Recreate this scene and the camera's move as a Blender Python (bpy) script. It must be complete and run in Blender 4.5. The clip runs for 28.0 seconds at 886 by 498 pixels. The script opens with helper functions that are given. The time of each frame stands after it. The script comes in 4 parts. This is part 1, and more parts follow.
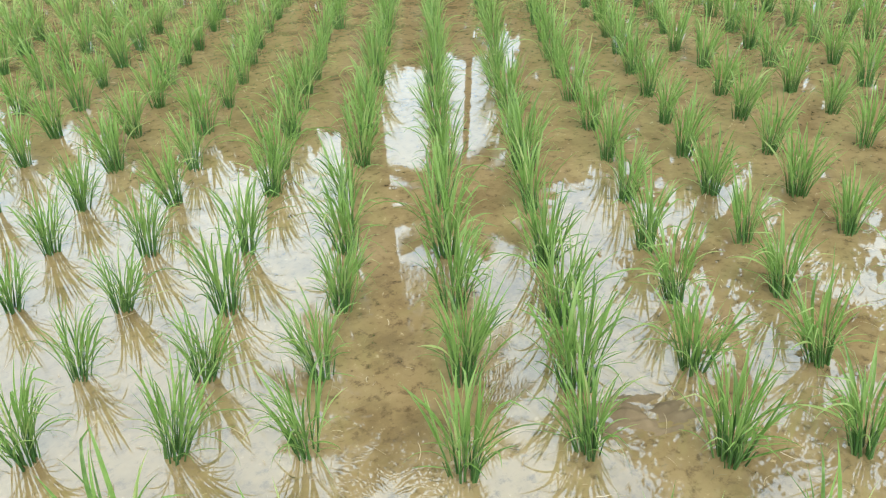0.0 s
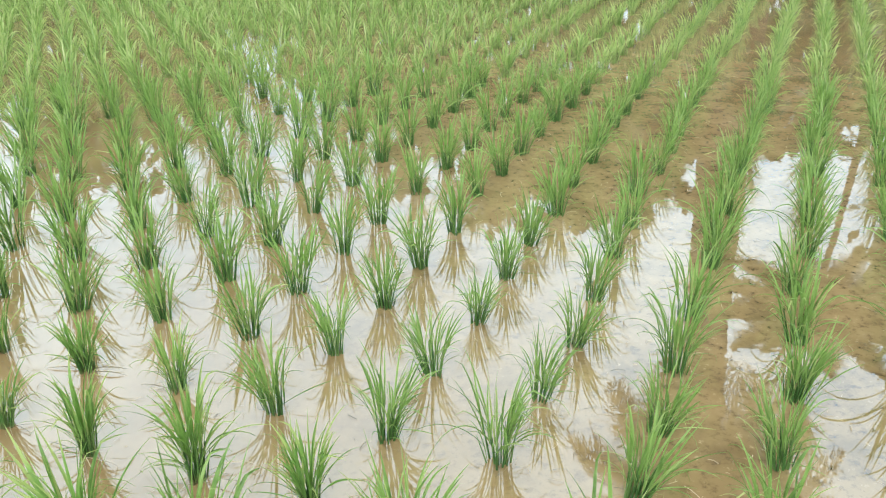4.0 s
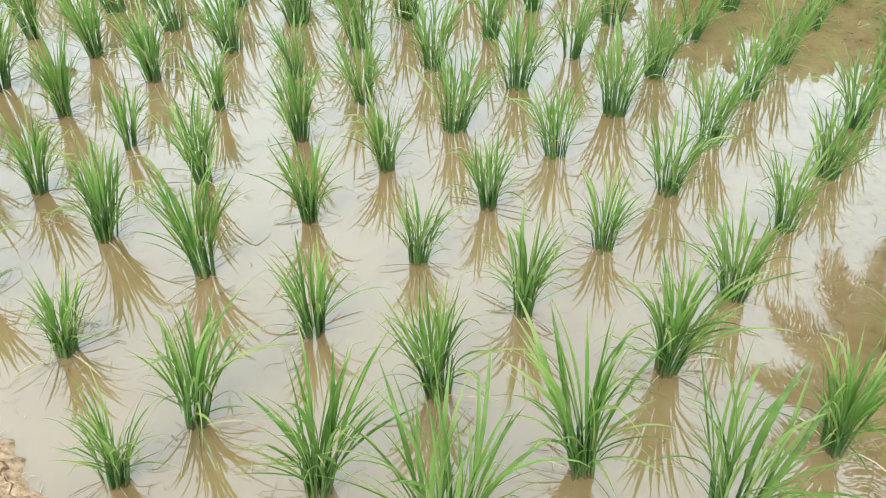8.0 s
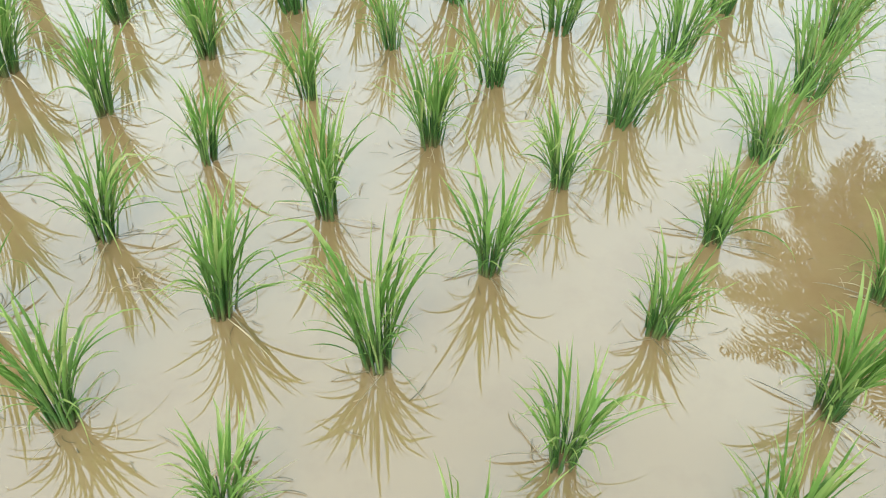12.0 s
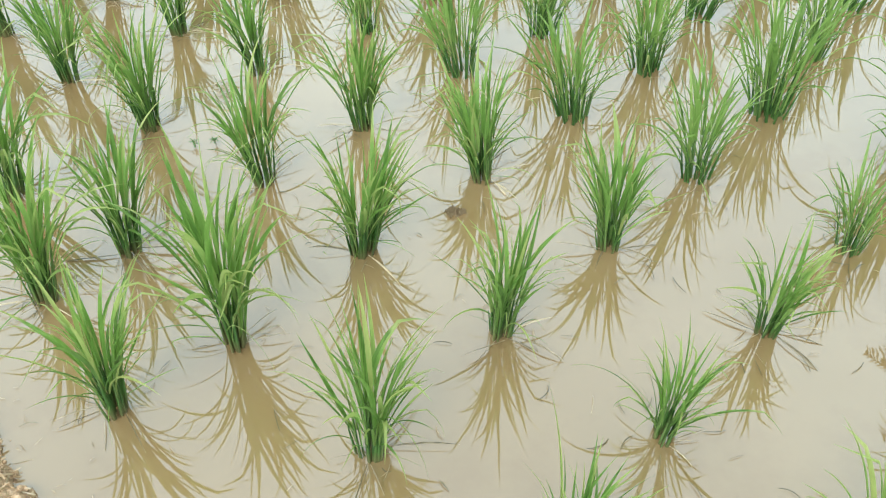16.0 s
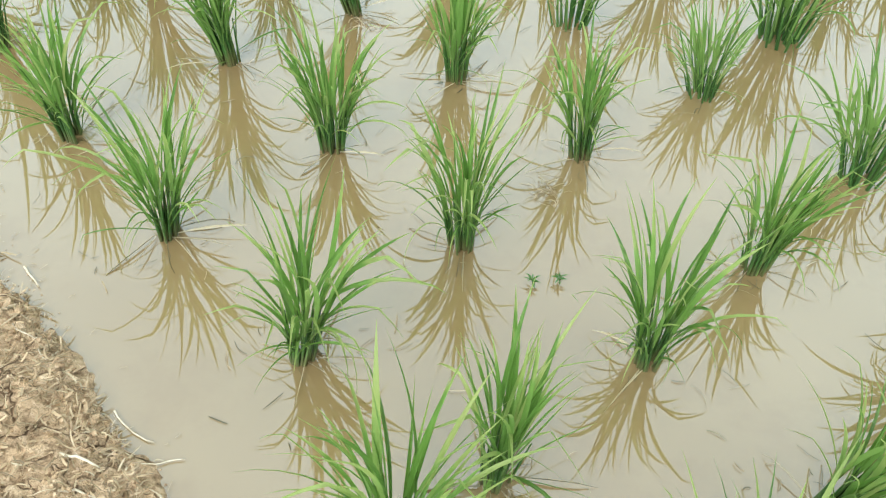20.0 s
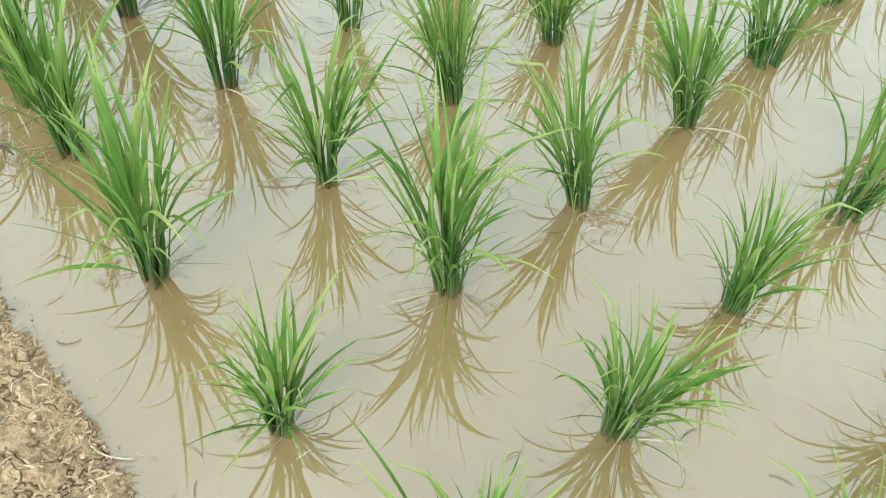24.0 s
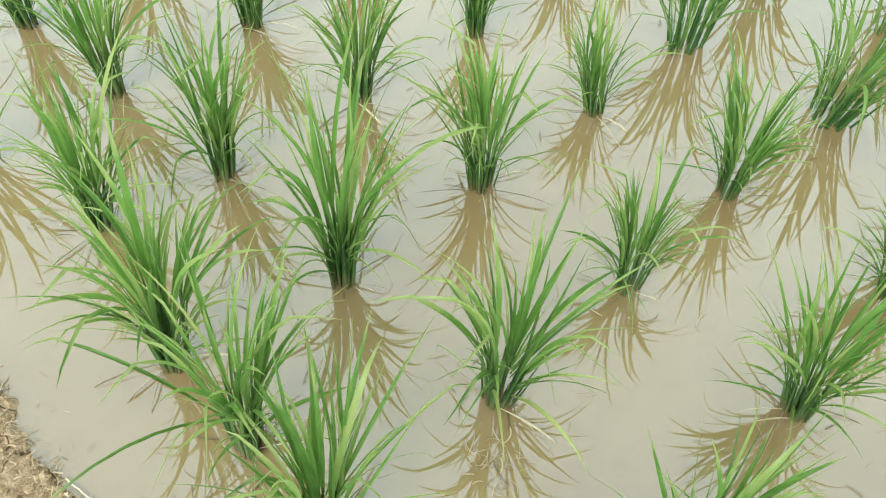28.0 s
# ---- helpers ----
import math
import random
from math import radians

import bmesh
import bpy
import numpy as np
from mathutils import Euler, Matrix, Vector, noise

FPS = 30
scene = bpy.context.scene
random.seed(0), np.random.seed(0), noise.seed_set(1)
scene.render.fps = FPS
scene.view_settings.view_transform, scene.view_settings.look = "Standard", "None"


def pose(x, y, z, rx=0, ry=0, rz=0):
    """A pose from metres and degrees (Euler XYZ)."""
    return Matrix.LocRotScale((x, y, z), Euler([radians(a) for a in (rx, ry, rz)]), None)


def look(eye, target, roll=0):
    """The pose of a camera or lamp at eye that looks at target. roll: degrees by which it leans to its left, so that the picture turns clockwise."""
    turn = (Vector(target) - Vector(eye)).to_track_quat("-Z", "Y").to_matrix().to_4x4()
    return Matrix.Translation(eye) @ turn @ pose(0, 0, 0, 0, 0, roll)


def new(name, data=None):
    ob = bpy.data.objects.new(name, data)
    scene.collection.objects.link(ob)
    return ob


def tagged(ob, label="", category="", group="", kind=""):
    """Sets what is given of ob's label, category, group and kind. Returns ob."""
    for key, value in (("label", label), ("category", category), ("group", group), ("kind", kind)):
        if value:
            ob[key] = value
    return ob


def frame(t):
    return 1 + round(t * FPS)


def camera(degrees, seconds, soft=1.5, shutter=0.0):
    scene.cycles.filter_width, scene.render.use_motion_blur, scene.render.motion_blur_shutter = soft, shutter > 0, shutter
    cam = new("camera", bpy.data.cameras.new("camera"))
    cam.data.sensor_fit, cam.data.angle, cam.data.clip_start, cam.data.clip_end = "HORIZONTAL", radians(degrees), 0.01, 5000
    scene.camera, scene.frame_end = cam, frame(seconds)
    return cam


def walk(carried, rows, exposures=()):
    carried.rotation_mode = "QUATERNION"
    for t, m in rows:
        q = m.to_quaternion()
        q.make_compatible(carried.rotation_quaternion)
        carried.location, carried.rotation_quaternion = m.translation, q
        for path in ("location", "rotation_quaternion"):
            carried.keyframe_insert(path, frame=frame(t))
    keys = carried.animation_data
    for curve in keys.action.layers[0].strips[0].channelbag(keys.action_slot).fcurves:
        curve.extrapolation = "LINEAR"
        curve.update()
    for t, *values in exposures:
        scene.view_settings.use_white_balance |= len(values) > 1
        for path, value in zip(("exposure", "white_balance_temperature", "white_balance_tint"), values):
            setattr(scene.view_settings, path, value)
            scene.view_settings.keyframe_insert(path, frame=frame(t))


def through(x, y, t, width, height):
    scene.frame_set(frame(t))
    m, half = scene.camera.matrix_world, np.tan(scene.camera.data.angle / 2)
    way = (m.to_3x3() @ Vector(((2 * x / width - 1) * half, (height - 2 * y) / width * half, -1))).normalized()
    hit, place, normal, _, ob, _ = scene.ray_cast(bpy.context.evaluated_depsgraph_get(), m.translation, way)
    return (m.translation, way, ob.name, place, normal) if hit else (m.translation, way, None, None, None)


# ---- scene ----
# ---------------------------------------------------------------- camera
EXPOSURES = [(0.0, 0.02, 6500, 13), (1.0, -0.12, 6500, 13), (2.0, -0.02, 6500, 14), (5.0, 0.06, 6500, 15), (7.0, 0.02, 6500, 14), (10.0, 0.0, 6500, 11.5),
             (14.0, 0.0, 6500, 10), (16.0, 0.0, 6500, 10), (21.0, -0.01, 6500, 7), (28.0, 0.03, 6500, 5)]
cam = camera(57.52, 28.0, soft=1.2)

PATH = [
    (0.0, 1.013, -0.607, 1.200, 60.10, 2.45, -39.55),
    (0.5, 1.009, -0.620, 1.208, 60.74, 2.12, -37.93),
    (1.0, 0.991, -0.635, 1.211, 61.87, 1.61, -35.76),
    (1.5, 0.956, -0.634, 1.223, 63.47, 1.44, -31.56),
    (2.0, 0.920, -0.625, 1.225, 64.98, 1.60, -27.71),
    (2.5, 0.848, -0.595, 1.237, 65.58, 0.72, -23.31),
    (4.5, 0.536, -0.446, 1.230, 65.29, 1.64, -11.56),
    (5.0, 0.452, -0.402, 1.224, 63.96, 1.79, -8.25),
    (5.5, 0.366, -0.318, 1.191, 61.52, 2.02, -5.39),
    (6.0, 0.307, -0.261, 1.184, 58.84, 2.55, -2.32),
    (6.5, 0.223, -0.182, 1.162, 55.87, 1.30, -0.44),
    (7.0, 0.135, -0.121, 1.140, 55.39, 0.69, 0.25),
    (7.5, 0.053, -0.053, 1.126, 54.14, 0.46, 0.38),
    (8.0, 0.000, 0.000, 1.105, 53.07, 0.39, -0.00),
    (8.5, -0.075, 0.094, 1.075, 52.15, 0.20, -0.80),
    (9.0, -0.133, 0.180, 1.066, 51.32, 0.55, -1.86),
    (9.5, -0.208, 0.250, 1.051, 50.32, 0.34, -1.99),
    (10.0, -0.266, 0.312, 1.043, 49.81, 0.06, -1.41),
    (10.5, -0.349, 0.390, 1.037, 49.10, -0.41, -1.65),
    (11.0, -0.407, 0.446, 1.036, 47.75, -0.89, -2.99),
    (11.5, -0.454, 0.502, 1.027, 46.91, -1.03, -4.59),
    (13.5, -0.693, 0.815, 1.056, 45.68, -0.81, -2.68),
    (14.0, -0.767, 0.889, 1.044, 45.84, -1.57, -1.69),
    (14.5, -0.835, 0.973, 1.047, 45.99, -1.56, -0.55),
    (15.0, -0.906, 1.039, 1.057, 46.01, -0.89, 0.41),
    (15.5, -1.033, 1.129, 1.056, 46.25, -0.27, 2.01),
    (16.0, -1.134, 1.221, 1.038, 47.07, 0.29, 4.88),
    (16.5, -1.242, 1.316, 1.033, 47.37, 0.84, 7.71),
    (17.0, -1.340, 1.375, 1.014, 47.35, 0.46, 9.79),
    (17.5, -1.467, 1.469, 0.981, 46.70, -0.89, 11.85),
    (18.0, -1.551, 1.544, 0.982, 45.16, -1.58, 12.76),
    (18.5, -1.615, 1.607, 0.993, 43.25, -1.55, 12.80),
    (19.0, -1.685, 1.673, 0.990, 42.13, -1.44, 12.06),
    (19.5, -1.769, 1.751, 0.998, 41.42, -1.41, 10.23),
    (20.0, -1.838, 1.801, 1.001, 40.94, -1.69, 9.60),
    (20.5, -1.915, 1.865, 1.009, 40.48, -1.77, 9.50),
    (21.0, -2.003, 1.926, 1.022, 40.16, -1.90, 9.32),
    (21.5, -2.094, 1.978, 1.032, 40.45, -2.27, 8.57),
    (23.5, -2.338, 2.246, 1.066, 39.71, -2.16, 7.69),
    (24.0, -2.412, 2.300, 1.050, 39.30, -2.39, 7.65),
    (24.5, -2.513, 2.397, 1.076, 38.24, -2.91, 7.75),
    (25.0, -2.594, 2.470, 1.090, 38.54, -2.83, 7.52),
    (25.5, -2.686, 2.556, 1.088, 38.59, -3.05, 7.19),
    (26.0, -2.741, 2.645, 1.074, 38.62, -2.09, 6.54),
    (26.5, -2.829, 2.752, 1.075, 38.07, -2.50, 5.65),
    (27.0, -2.878, 2.805, 1.100, 37.90, -1.95, 5.77),
    (27.5, -2.934, 2.863, 1.106, 37.91, -1.22, 6.11),
    (28.0, -3.001, 2.929, 1.098, 37.88, -0.97, 6.41),
]
walk(cam, [(t, pose(x, y, z, rx, ry, rz)) for t, x, y, z, rx, ry, rz in PATH], EXPOSURES)


# ---------------------------------------------------------------- light
def node(nt, kind, **inputs):
    n = nt.nodes.new(kind)
    for key, value in inputs.items():
        n.inputs[key.replace("_", " ")].default_value = value
    return n


def make_world():
    world = bpy.data.worlds.new("overcast_sky")
    scene.world = world
    world.use_nodes = True
    nt = world.node_tree
    nt.nodes.clear()
    sky = nt.nodes.new("ShaderNodeTexSky")
    sky.sky_type = "NISHITA"
    sky.sun_disc = False
    sky.sun_elevation = radians(48)
    sky.sun_rotation = radians(200)
    sky.air_density, sky.dust_density = 1.0, 3.0
    pale = node(nt, "ShaderNodeHueSaturation", Saturation=0.25, Value=0.10)
    coord = nt.nodes.new("ShaderNodeTexCoord")
    cloud = node(nt, "ShaderNodeTexNoise", Scale=2.2, Detail=5.0, Roughness=0.5)
    tone = nt.nodes.new("ShaderNodeValToRGB")
    tone.color_ramp.elements[0].position, tone.color_ramp.elements[1].position = 0.36, 0.66
    tone.color_ramp.elements[0].color = (0.66, 0.78, 0.84, 1)
    tone.color_ramp.elements[1].color = (0.89, 1.0, 1.0, 1)
    mix = nt.nodes.new("ShaderNodeMix")
    mix.data_type = "RGBA"
    mix.inputs["Factor"].default_value = 0.85
    back = node(nt, "ShaderNodeBackground", Strength=SKY)
    out = nt.nodes.new("ShaderNodeOutputWorld")
    nt.links.new(sky.outputs[0], pale.inputs["Color"])
    nt.links.new(coord.outputs["Generated"], cloud.inputs["Vector"])
    nt.links.new(cloud.outputs["Fac"], tone.inputs["Fac"])
    nt.links.new(pale.outputs[0], mix.inputs["A"])
    nt.links.new(tone.outputs[0], mix.inputs["B"])
    # thinner, bluer cloud low down, thicker and greyer overhead
    axes = nt.nodes.new("ShaderNodeSeparateXYZ")
    rise = nt.nodes.new("ShaderNodeValToRGB")
    rise.color_ramp.elements[0].position, rise.color_ramp.elements[1].position = 0.46, 0.84
    rise.color_ramp.elements[0].color = (1.0, 1.0, 1.0, 1)
    rise.color_ramp.elements[1].color = (0.74, 0.715, 0.69, 1)
    veil = nt.nodes.new("ShaderNodeMix")
    veil.data_type, veil.blend_type = "RGBA", "MULTIPLY"
    veil.inputs["Factor"].default_value = 1.0
    nt.links.new(coord.outputs["Generated"], axes.inputs[0])
    nt.links.new(axes.outputs["Z"], rise.inputs["Fac"])
    nt.links.new(mix.outputs["Result"], veil.inputs["A"])
    nt.links.new(rise.outputs[0], veil.inputs["B"])
    nt.links.new(veil.outputs["Result"], back.inputs["Color"])
    nt.links.new(back.outputs[0], out.inputs["Surface"])


SKY = 2.9
make_world()
sun_data = bpy.data.lights.new("sun", "SUN")
sun_data.energy, sun_data.angle, sun_data.color = 2.1, radians(25), (1.0, 0.98, 0.93)
sun = new("sun", sun_data)
sun.matrix_world = look((-4, -10, 12), (0, 0, 0))


# ---------------------------------------------------------------- materials
def material(name, rough=0.6, spec=0.5):
    m = bpy.data.materials.new(name)
    m.use_nodes = True
    nt = m.node_tree
    b = nt.nodes["Principled BSDF"]
    b.inputs["Roughness"].default_value = rough
    b.inputs["Specular IOR Level"].default_value = spec
    return m, nt, b


def ramp(nt, fac, stops):
    r = nt.nodes.new("ShaderNodeValToRGB")
    e = r.color_ramp.elements
    while len(e) < len(stops):
        e.new(0.5)
    for k, (p, c) in enumerate(stops):
        e[k].position, e[k].color = p, (*c, 1)
    nt.links.new(fac, r.inputs["Fac"])
    return r.outputs["Color"]


def mixed(nt, fac, a, b, mode="MIX"):
    m = nt.nodes.new("ShaderNodeMix")
    m.data_type, m.blend_type = "RGBA", mode
    for value, key in ((fac, "Factor"), (a, "A"), (b, "B")):
        if isinstance(value, (int, float)):
            m.inputs[key].default_value = value
        elif isinstance(value, tuple):
            m.inputs[key].default_value = (*value, 1)
        else:
            nt.links.new(value, m.inputs[key])
    return m.outputs["Result"]


def noise_out(nt, scale, detail=4.0, rough=0.55, kind="Object", stretch=None):
    c = nt.nodes.new("ShaderNodeTexCoord")
    src = c.outputs[kind]
    if stretch:
        mp = nt.nodes.new("ShaderNodeMapping")
        mp.inputs["Scale"].default_value = stretch
        nt.links.new(src, mp.inputs["Vector"])
        src = mp.outputs[0]
    n = node(nt, "ShaderNodeTexNoise", Scale=scale, Detail=detail, Roughness=rough)
    nt.links.new(src, n.inputs["Vector"])
    return n.outputs["Fac"]


def bumped(nt, b, fac, strength, distance):
    n = node(nt, "ShaderNodeBump", Strength=strength, Distance=distance)
    nt.links.new(fac, n.inputs["Height"])
    nt.links.new(n.outputs[0], b.inputs["Normal"])


def leaf_material(name, dark, mid, light, joined=False, through=0.3, spec=0.5, tip=(0.25, 0.33, 0.12), foot=None):
    """Green blade: tone varies from blade to blade and along it, and some light passes through."""
    m, nt, b = material(name, 0.38, spec)
    if joined:
        g = nt.nodes.new("ShaderNodeNewGeometry")
        rnd = g.outputs["Random Per Island"]
    else:
        g = nt.nodes.new("ShaderNodeObjectInfo")
        rnd = g.outputs["Random"]
    tone = ramp(nt, rnd, [(0.0, dark), (0.40, mid), (0.74, light), (0.90, tuple(0.5 * (a + b) for a, b in zip(light, tip))), (1.0, tip)])
    veins = noise_out(nt, 9.0, 4.0, 0.65, stretch=(0.6, 9.0, 0.6))
    col = mixed(nt, ramp(nt, veins, [(0.38, (0, 0, 0)), (0.66, (0.65, 0.65, 0.65))]), tone, light)
    if not joined:
        c = nt.nodes.new("ShaderNodeTexCoord")
        axes = nt.nodes.new("ShaderNodeSeparateXYZ")
        nt.links.new(c.outputs["Generated"], axes.inputs[0])
        if foot:
            col = mixed(nt, ramp(nt, axes.outputs["Z"], [(0.10, (0.75, 0.75, 0.75)), (0.42, (0, 0, 0))]), col, foot)
        reach = nt.nodes.new("ShaderNodeMath")
        reach.operation = "MULTIPLY_ADD"
        reach.inputs[1].default_value = 0.45
        nt.links.new(rnd, reach.inputs[0])
        nt.links.new(axes.outputs["Z"], reach.inputs[2])
        col = mixed(nt, ramp(nt, reach.outputs[0], [(0.95, (0, 0, 0)), (1.40, (0.55, 0.55, 0.55))]), col, tip)
    nt.links.new(col, b.inputs["Base Color"])
    t = nt.nodes.new("ShaderNodeBsdfTranslucent")
    nt.links.new(mixed(nt, 0.35, col, (0.265, 0.52, 0.085)), t.inputs["Color"])
    mix = nt.nodes.new("ShaderNodeMixShader")
    mix.inputs[0].default_value = through
    nt.links.new(b.outputs[0], mix.inputs[1])
    nt.links.new(t.outputs[0], mix.inputs[2])
    nt.links.new(mix.outputs[0], nt.nodes["Material Output"].inputs["Surface"])
    return m


def water_material():
    """Still, muddy paddy water: a brown body under a clear mirror-like skin."""
    m = bpy.data.materials.new("muddy_water")
    m.use_nodes = True
    nt = m.node_tree
    nt.nodes.clear()
    big = noise_out(nt, 0.9, 3.0, 0.5)
    mid = noise_out(nt, 5.5, 6.0, 0.65)
    fine = noise_out(nt, 30.0, 7.0, 0.72)
    bits = noise_out(nt, 85.0, 3.0, 0.6)
    murky = ramp(nt, big, [(0.3, (0.224, 0.154, 0.072)), (0.7, (0.258, 0.181, 0.088))])
    murky = mixed(nt, ramp(nt, mid, [(0.36, (0.45, 0.45, 0.45)), (0.52, (0, 0, 0))]), murky, (0.20, 0.127, 0.056))
    # the bed shows where the water is shallow and clear, at the eastern end
    bed = ramp(nt, big, [(0.3, (0.252, 0.178, 0.083)), (0.7, (0.292, 0.211, 0.103))])
    bed = mixed(nt, ramp(nt, mid, [(0.36, (0.75, 0.75, 0.75)), (0.52, (0, 0, 0))]), bed, (0.150, 0.104, 0.048))
    bed = mixed(nt, ramp(nt, mid, [(0.55, (0, 0, 0)), (0.68, (0.6, 0.6, 0.6))]), bed, (0.345, 0.252, 0.130))
    bed = mixed(nt, ramp(nt, fine, [(0.34, (0.85, 0.85, 0.85)), (0.48, (0, 0, 0))]), bed, (0.080, 0.053, 0.026))
    bed = mixed(nt, ramp(nt, fine, [(0.61, (0, 0, 0)), (0.70, (0.8, 0.8, 0.8))]), bed, (0.50, 0.39, 0.23))
    bed = mixed(nt, ramp(nt, bits, [(0.70, (0, 0, 0)), (0.76, (0.8, 0.8, 0.8))]), bed, (0.52, 0.43, 0.28))
    c = nt.nodes.new("ShaderNodeTexCoord")
    axes = nt.nodes.new("ShaderNodeSeparateXYZ")
    nt.links.new(c.outputs["Object"], axes.inputs[0])
    east = nt.nodes.new("ShaderNodeMapRange")
    east.inputs["From Min"].default_value, east.inputs["From Max"].default_value = 0.2, 1.8
    nt.links.new(axes.outputs["X"], east.inputs["Value"])
    col = mixed(nt, east.outputs[0], murky, bed)
    body = nt.nodes.new("ShaderNodeBsdfDiffuse")
    nt.links.new(col, body.inputs["Color"])
    skin = nt.nodes.new("ShaderNodeBsdfGlossy")
    # soft stretched noise varies the tint of the skin
    mottle = noise_out(nt, 3.2, 2.5, 0.5, stretch=(1.0, 2.2, 1.0))
    nt.links.new(ramp(nt, mottle, [(0.28, (0.70, 0.812, 0.89)), (0.50, (0.757, 0.870, 0.935)), (0.75, (0.768, 0.88, 0.94))]), skin.inputs["Color"])
    skin.inputs["Roughness"].default_value = 0.012
    ripple = node(nt, "ShaderNodeBump", Strength=0.02, Distance=0.01)
    nt.links.new(noise_out(nt, 14.0, 2.0, 0.5), ripple.inputs["Height"])
    nt.links.new(ripple.outputs[0], skin.inputs["Normal"])
    fr = node(nt, "ShaderNodeFresnel", IOR=2.5)
    mix = nt.nodes.new("ShaderNodeMixShader")
    out = nt.nodes.new("ShaderNodeOutputMaterial")
    nt.links.new(fr.outputs[0], mix.inputs[0])
    nt.links.new(body.outputs[0], mix.inputs[1])
    nt.links.new(skin.outputs[0], mix.inputs[2])
    nt.links.new(mix.outputs[0], out.inputs["Surface"])
    return m


def earth_material(name, a, b_, c, scale=22.0, bump=0.6, cracks=False):
    m, nt, b = material(name, 0.9, 0.2)
    col = ramp(nt, noise_out(nt, scale, 6.0, 0.6), [(0.3, a), (0.52, b_), (0.72, c)])
    col = mixed(nt, ramp(nt, noise_out(nt, 2.3, 3.0), [(0.4, (0, 0, 0)), (0.65, (0.3, 0.3, 0.3))]), col, b_)
    relief = noise_out(nt, scale * 4, 5.0, 0.65)
    if cracks:
        c = nt.nodes.new("ShaderNodeTexCoord")
        warp = mixed(nt, 0.08, c.outputs["Object"], noise_colour(nt, 14.0))
        v = node(nt, "ShaderNodeTexVoronoi", Scale=9.0)
        v.feature = "DISTANCE_TO_EDGE"
        nt.links.new(warp, v.inputs["Vector"])
        gap = ramp(nt, v.outputs["Distance"], [(0.0, (0, 0, 0)), (0.018, (1, 1, 1))])
        col = mixed(nt, gap, a, col)
        relief = mixed(nt, 0.5, relief, gap)
    nt.links.new(col, b.inputs["Base Color"])
    bumped(nt, b, relief, bump, 0.012 if cracks else 0.006)
    return m


def noise_colour(nt, scale):
    c = nt.nodes.new("ShaderNodeTexCoord")
    n = node(nt, "ShaderNodeTexNoise", Scale=scale, Detail=3.0)
    nt.links.new(c.outputs["Object"], n.inputs["Vector"])
    return n.outputs["Color"]


BLADE = leaf_material("rice_blade", (0.038, 0.108, 0.020), (0.112, 0.238, 0.043), (0.225, 0.385, 0.100), through=0.45, tip=(0.41, 0.45, 0.17))
BLADES = leaf_material("rice_blades", (0.050, 0.125, 0.024), (0.140, 0.258, 0.053), (0.262, 0.40, 0.120), joined=True, through=0.45, tip=(0.45, 0.48, 0.21))
# rice_blades copy for the far rows, their brighter light put into the colour
FAR_BLADES = leaf_material("brightened_far_blades", (0.062, 0.140, 0.030), (0.185, 0.318, 0.078), (0.36, 0.475, 0.165), joined=True, through=0.45, tip=(0.46, 0.50, 0.25))
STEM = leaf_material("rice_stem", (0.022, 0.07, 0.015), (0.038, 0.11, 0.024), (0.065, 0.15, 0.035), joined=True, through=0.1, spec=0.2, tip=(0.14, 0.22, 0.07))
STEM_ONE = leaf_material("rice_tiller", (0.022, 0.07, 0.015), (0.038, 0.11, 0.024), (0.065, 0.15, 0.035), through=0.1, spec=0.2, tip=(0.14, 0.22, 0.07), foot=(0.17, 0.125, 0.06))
STRAW_ONE = leaf_material("dry_sheath", (0.07, 0.056, 0.034), (0.20, 0.155, 0.095), (0.47, 0.40, 0.27), through=0.1, tip=(0.55, 0.46, 0.32))
STRAW = leaf_material("dry_straw", (0.15, 0.10, 0.055), (0.29, 0.21, 0.12), (0.44, 0.34, 0.215), joined=True, through=0.1, tip=(0.55, 0.46, 0.33))
FLAKE = leaf_material("dead_leaf", (0.12, 0.072, 0.04), (0.36, 0.245, 0.14), (0.52, 0.385, 0.24), joined=True, through=0.1, tip=(0.57, 0.44, 0.30))
DARK_STRIP = leaf_material("scrap_and_reflection", (0.035, 0.030, 0.018), (0.07, 0.06, 0.035), (0.12, 0.10, 0.055), joined=True, through=0.1, spec=0.3, tip=(0.38, 0.32, 0.20))
YELLOW = leaf_material("yellow_leaf", (0.36, 0.33, 0.06), (0.45, 0.42, 0.09), (0.52, 0.50, 0.14), joined=True, tip=(0.55, 0.52, 0.16))
WEED = leaf_material("weed_leaf", (0.15, 0.24, 0.11), (0.22, 0.33, 0.15), (0.34, 0.43, 0.24), joined=True)
STALK = earth_material("pale_stalk", (0.45, 0.375, 0.265), (0.62, 0.54, 0.42), (0.74, 0.67, 0.55), 60.0, 0.2)
CANOPY = leaf_material("tree_leaf", (0.02, 0.05, 0.015), (0.03, 0.075, 0.02), (0.05, 0.10, 0.03), joined=True, through=0.15, tip=(0.06, 0.11, 0.03))
WATER = water_material()
SOIL = earth_material("bund_soil", (0.18, 0.112, 0.064), (0.60, 0.43, 0.275), (0.80, 0.63, 0.45), 75.0, 0.9, True)
MUD = earth_material("field_mud", (0.11, 0.085, 0.05), (0.18, 0.135, 0.08), (0.25, 0.19, 0.115), 8.0, 0.4)
BARK = earth_material("tree_bark", (0.06, 0.045, 0.03), (0.10, 0.08, 0.06), (0.16, 0.13, 0.10), 9.0)


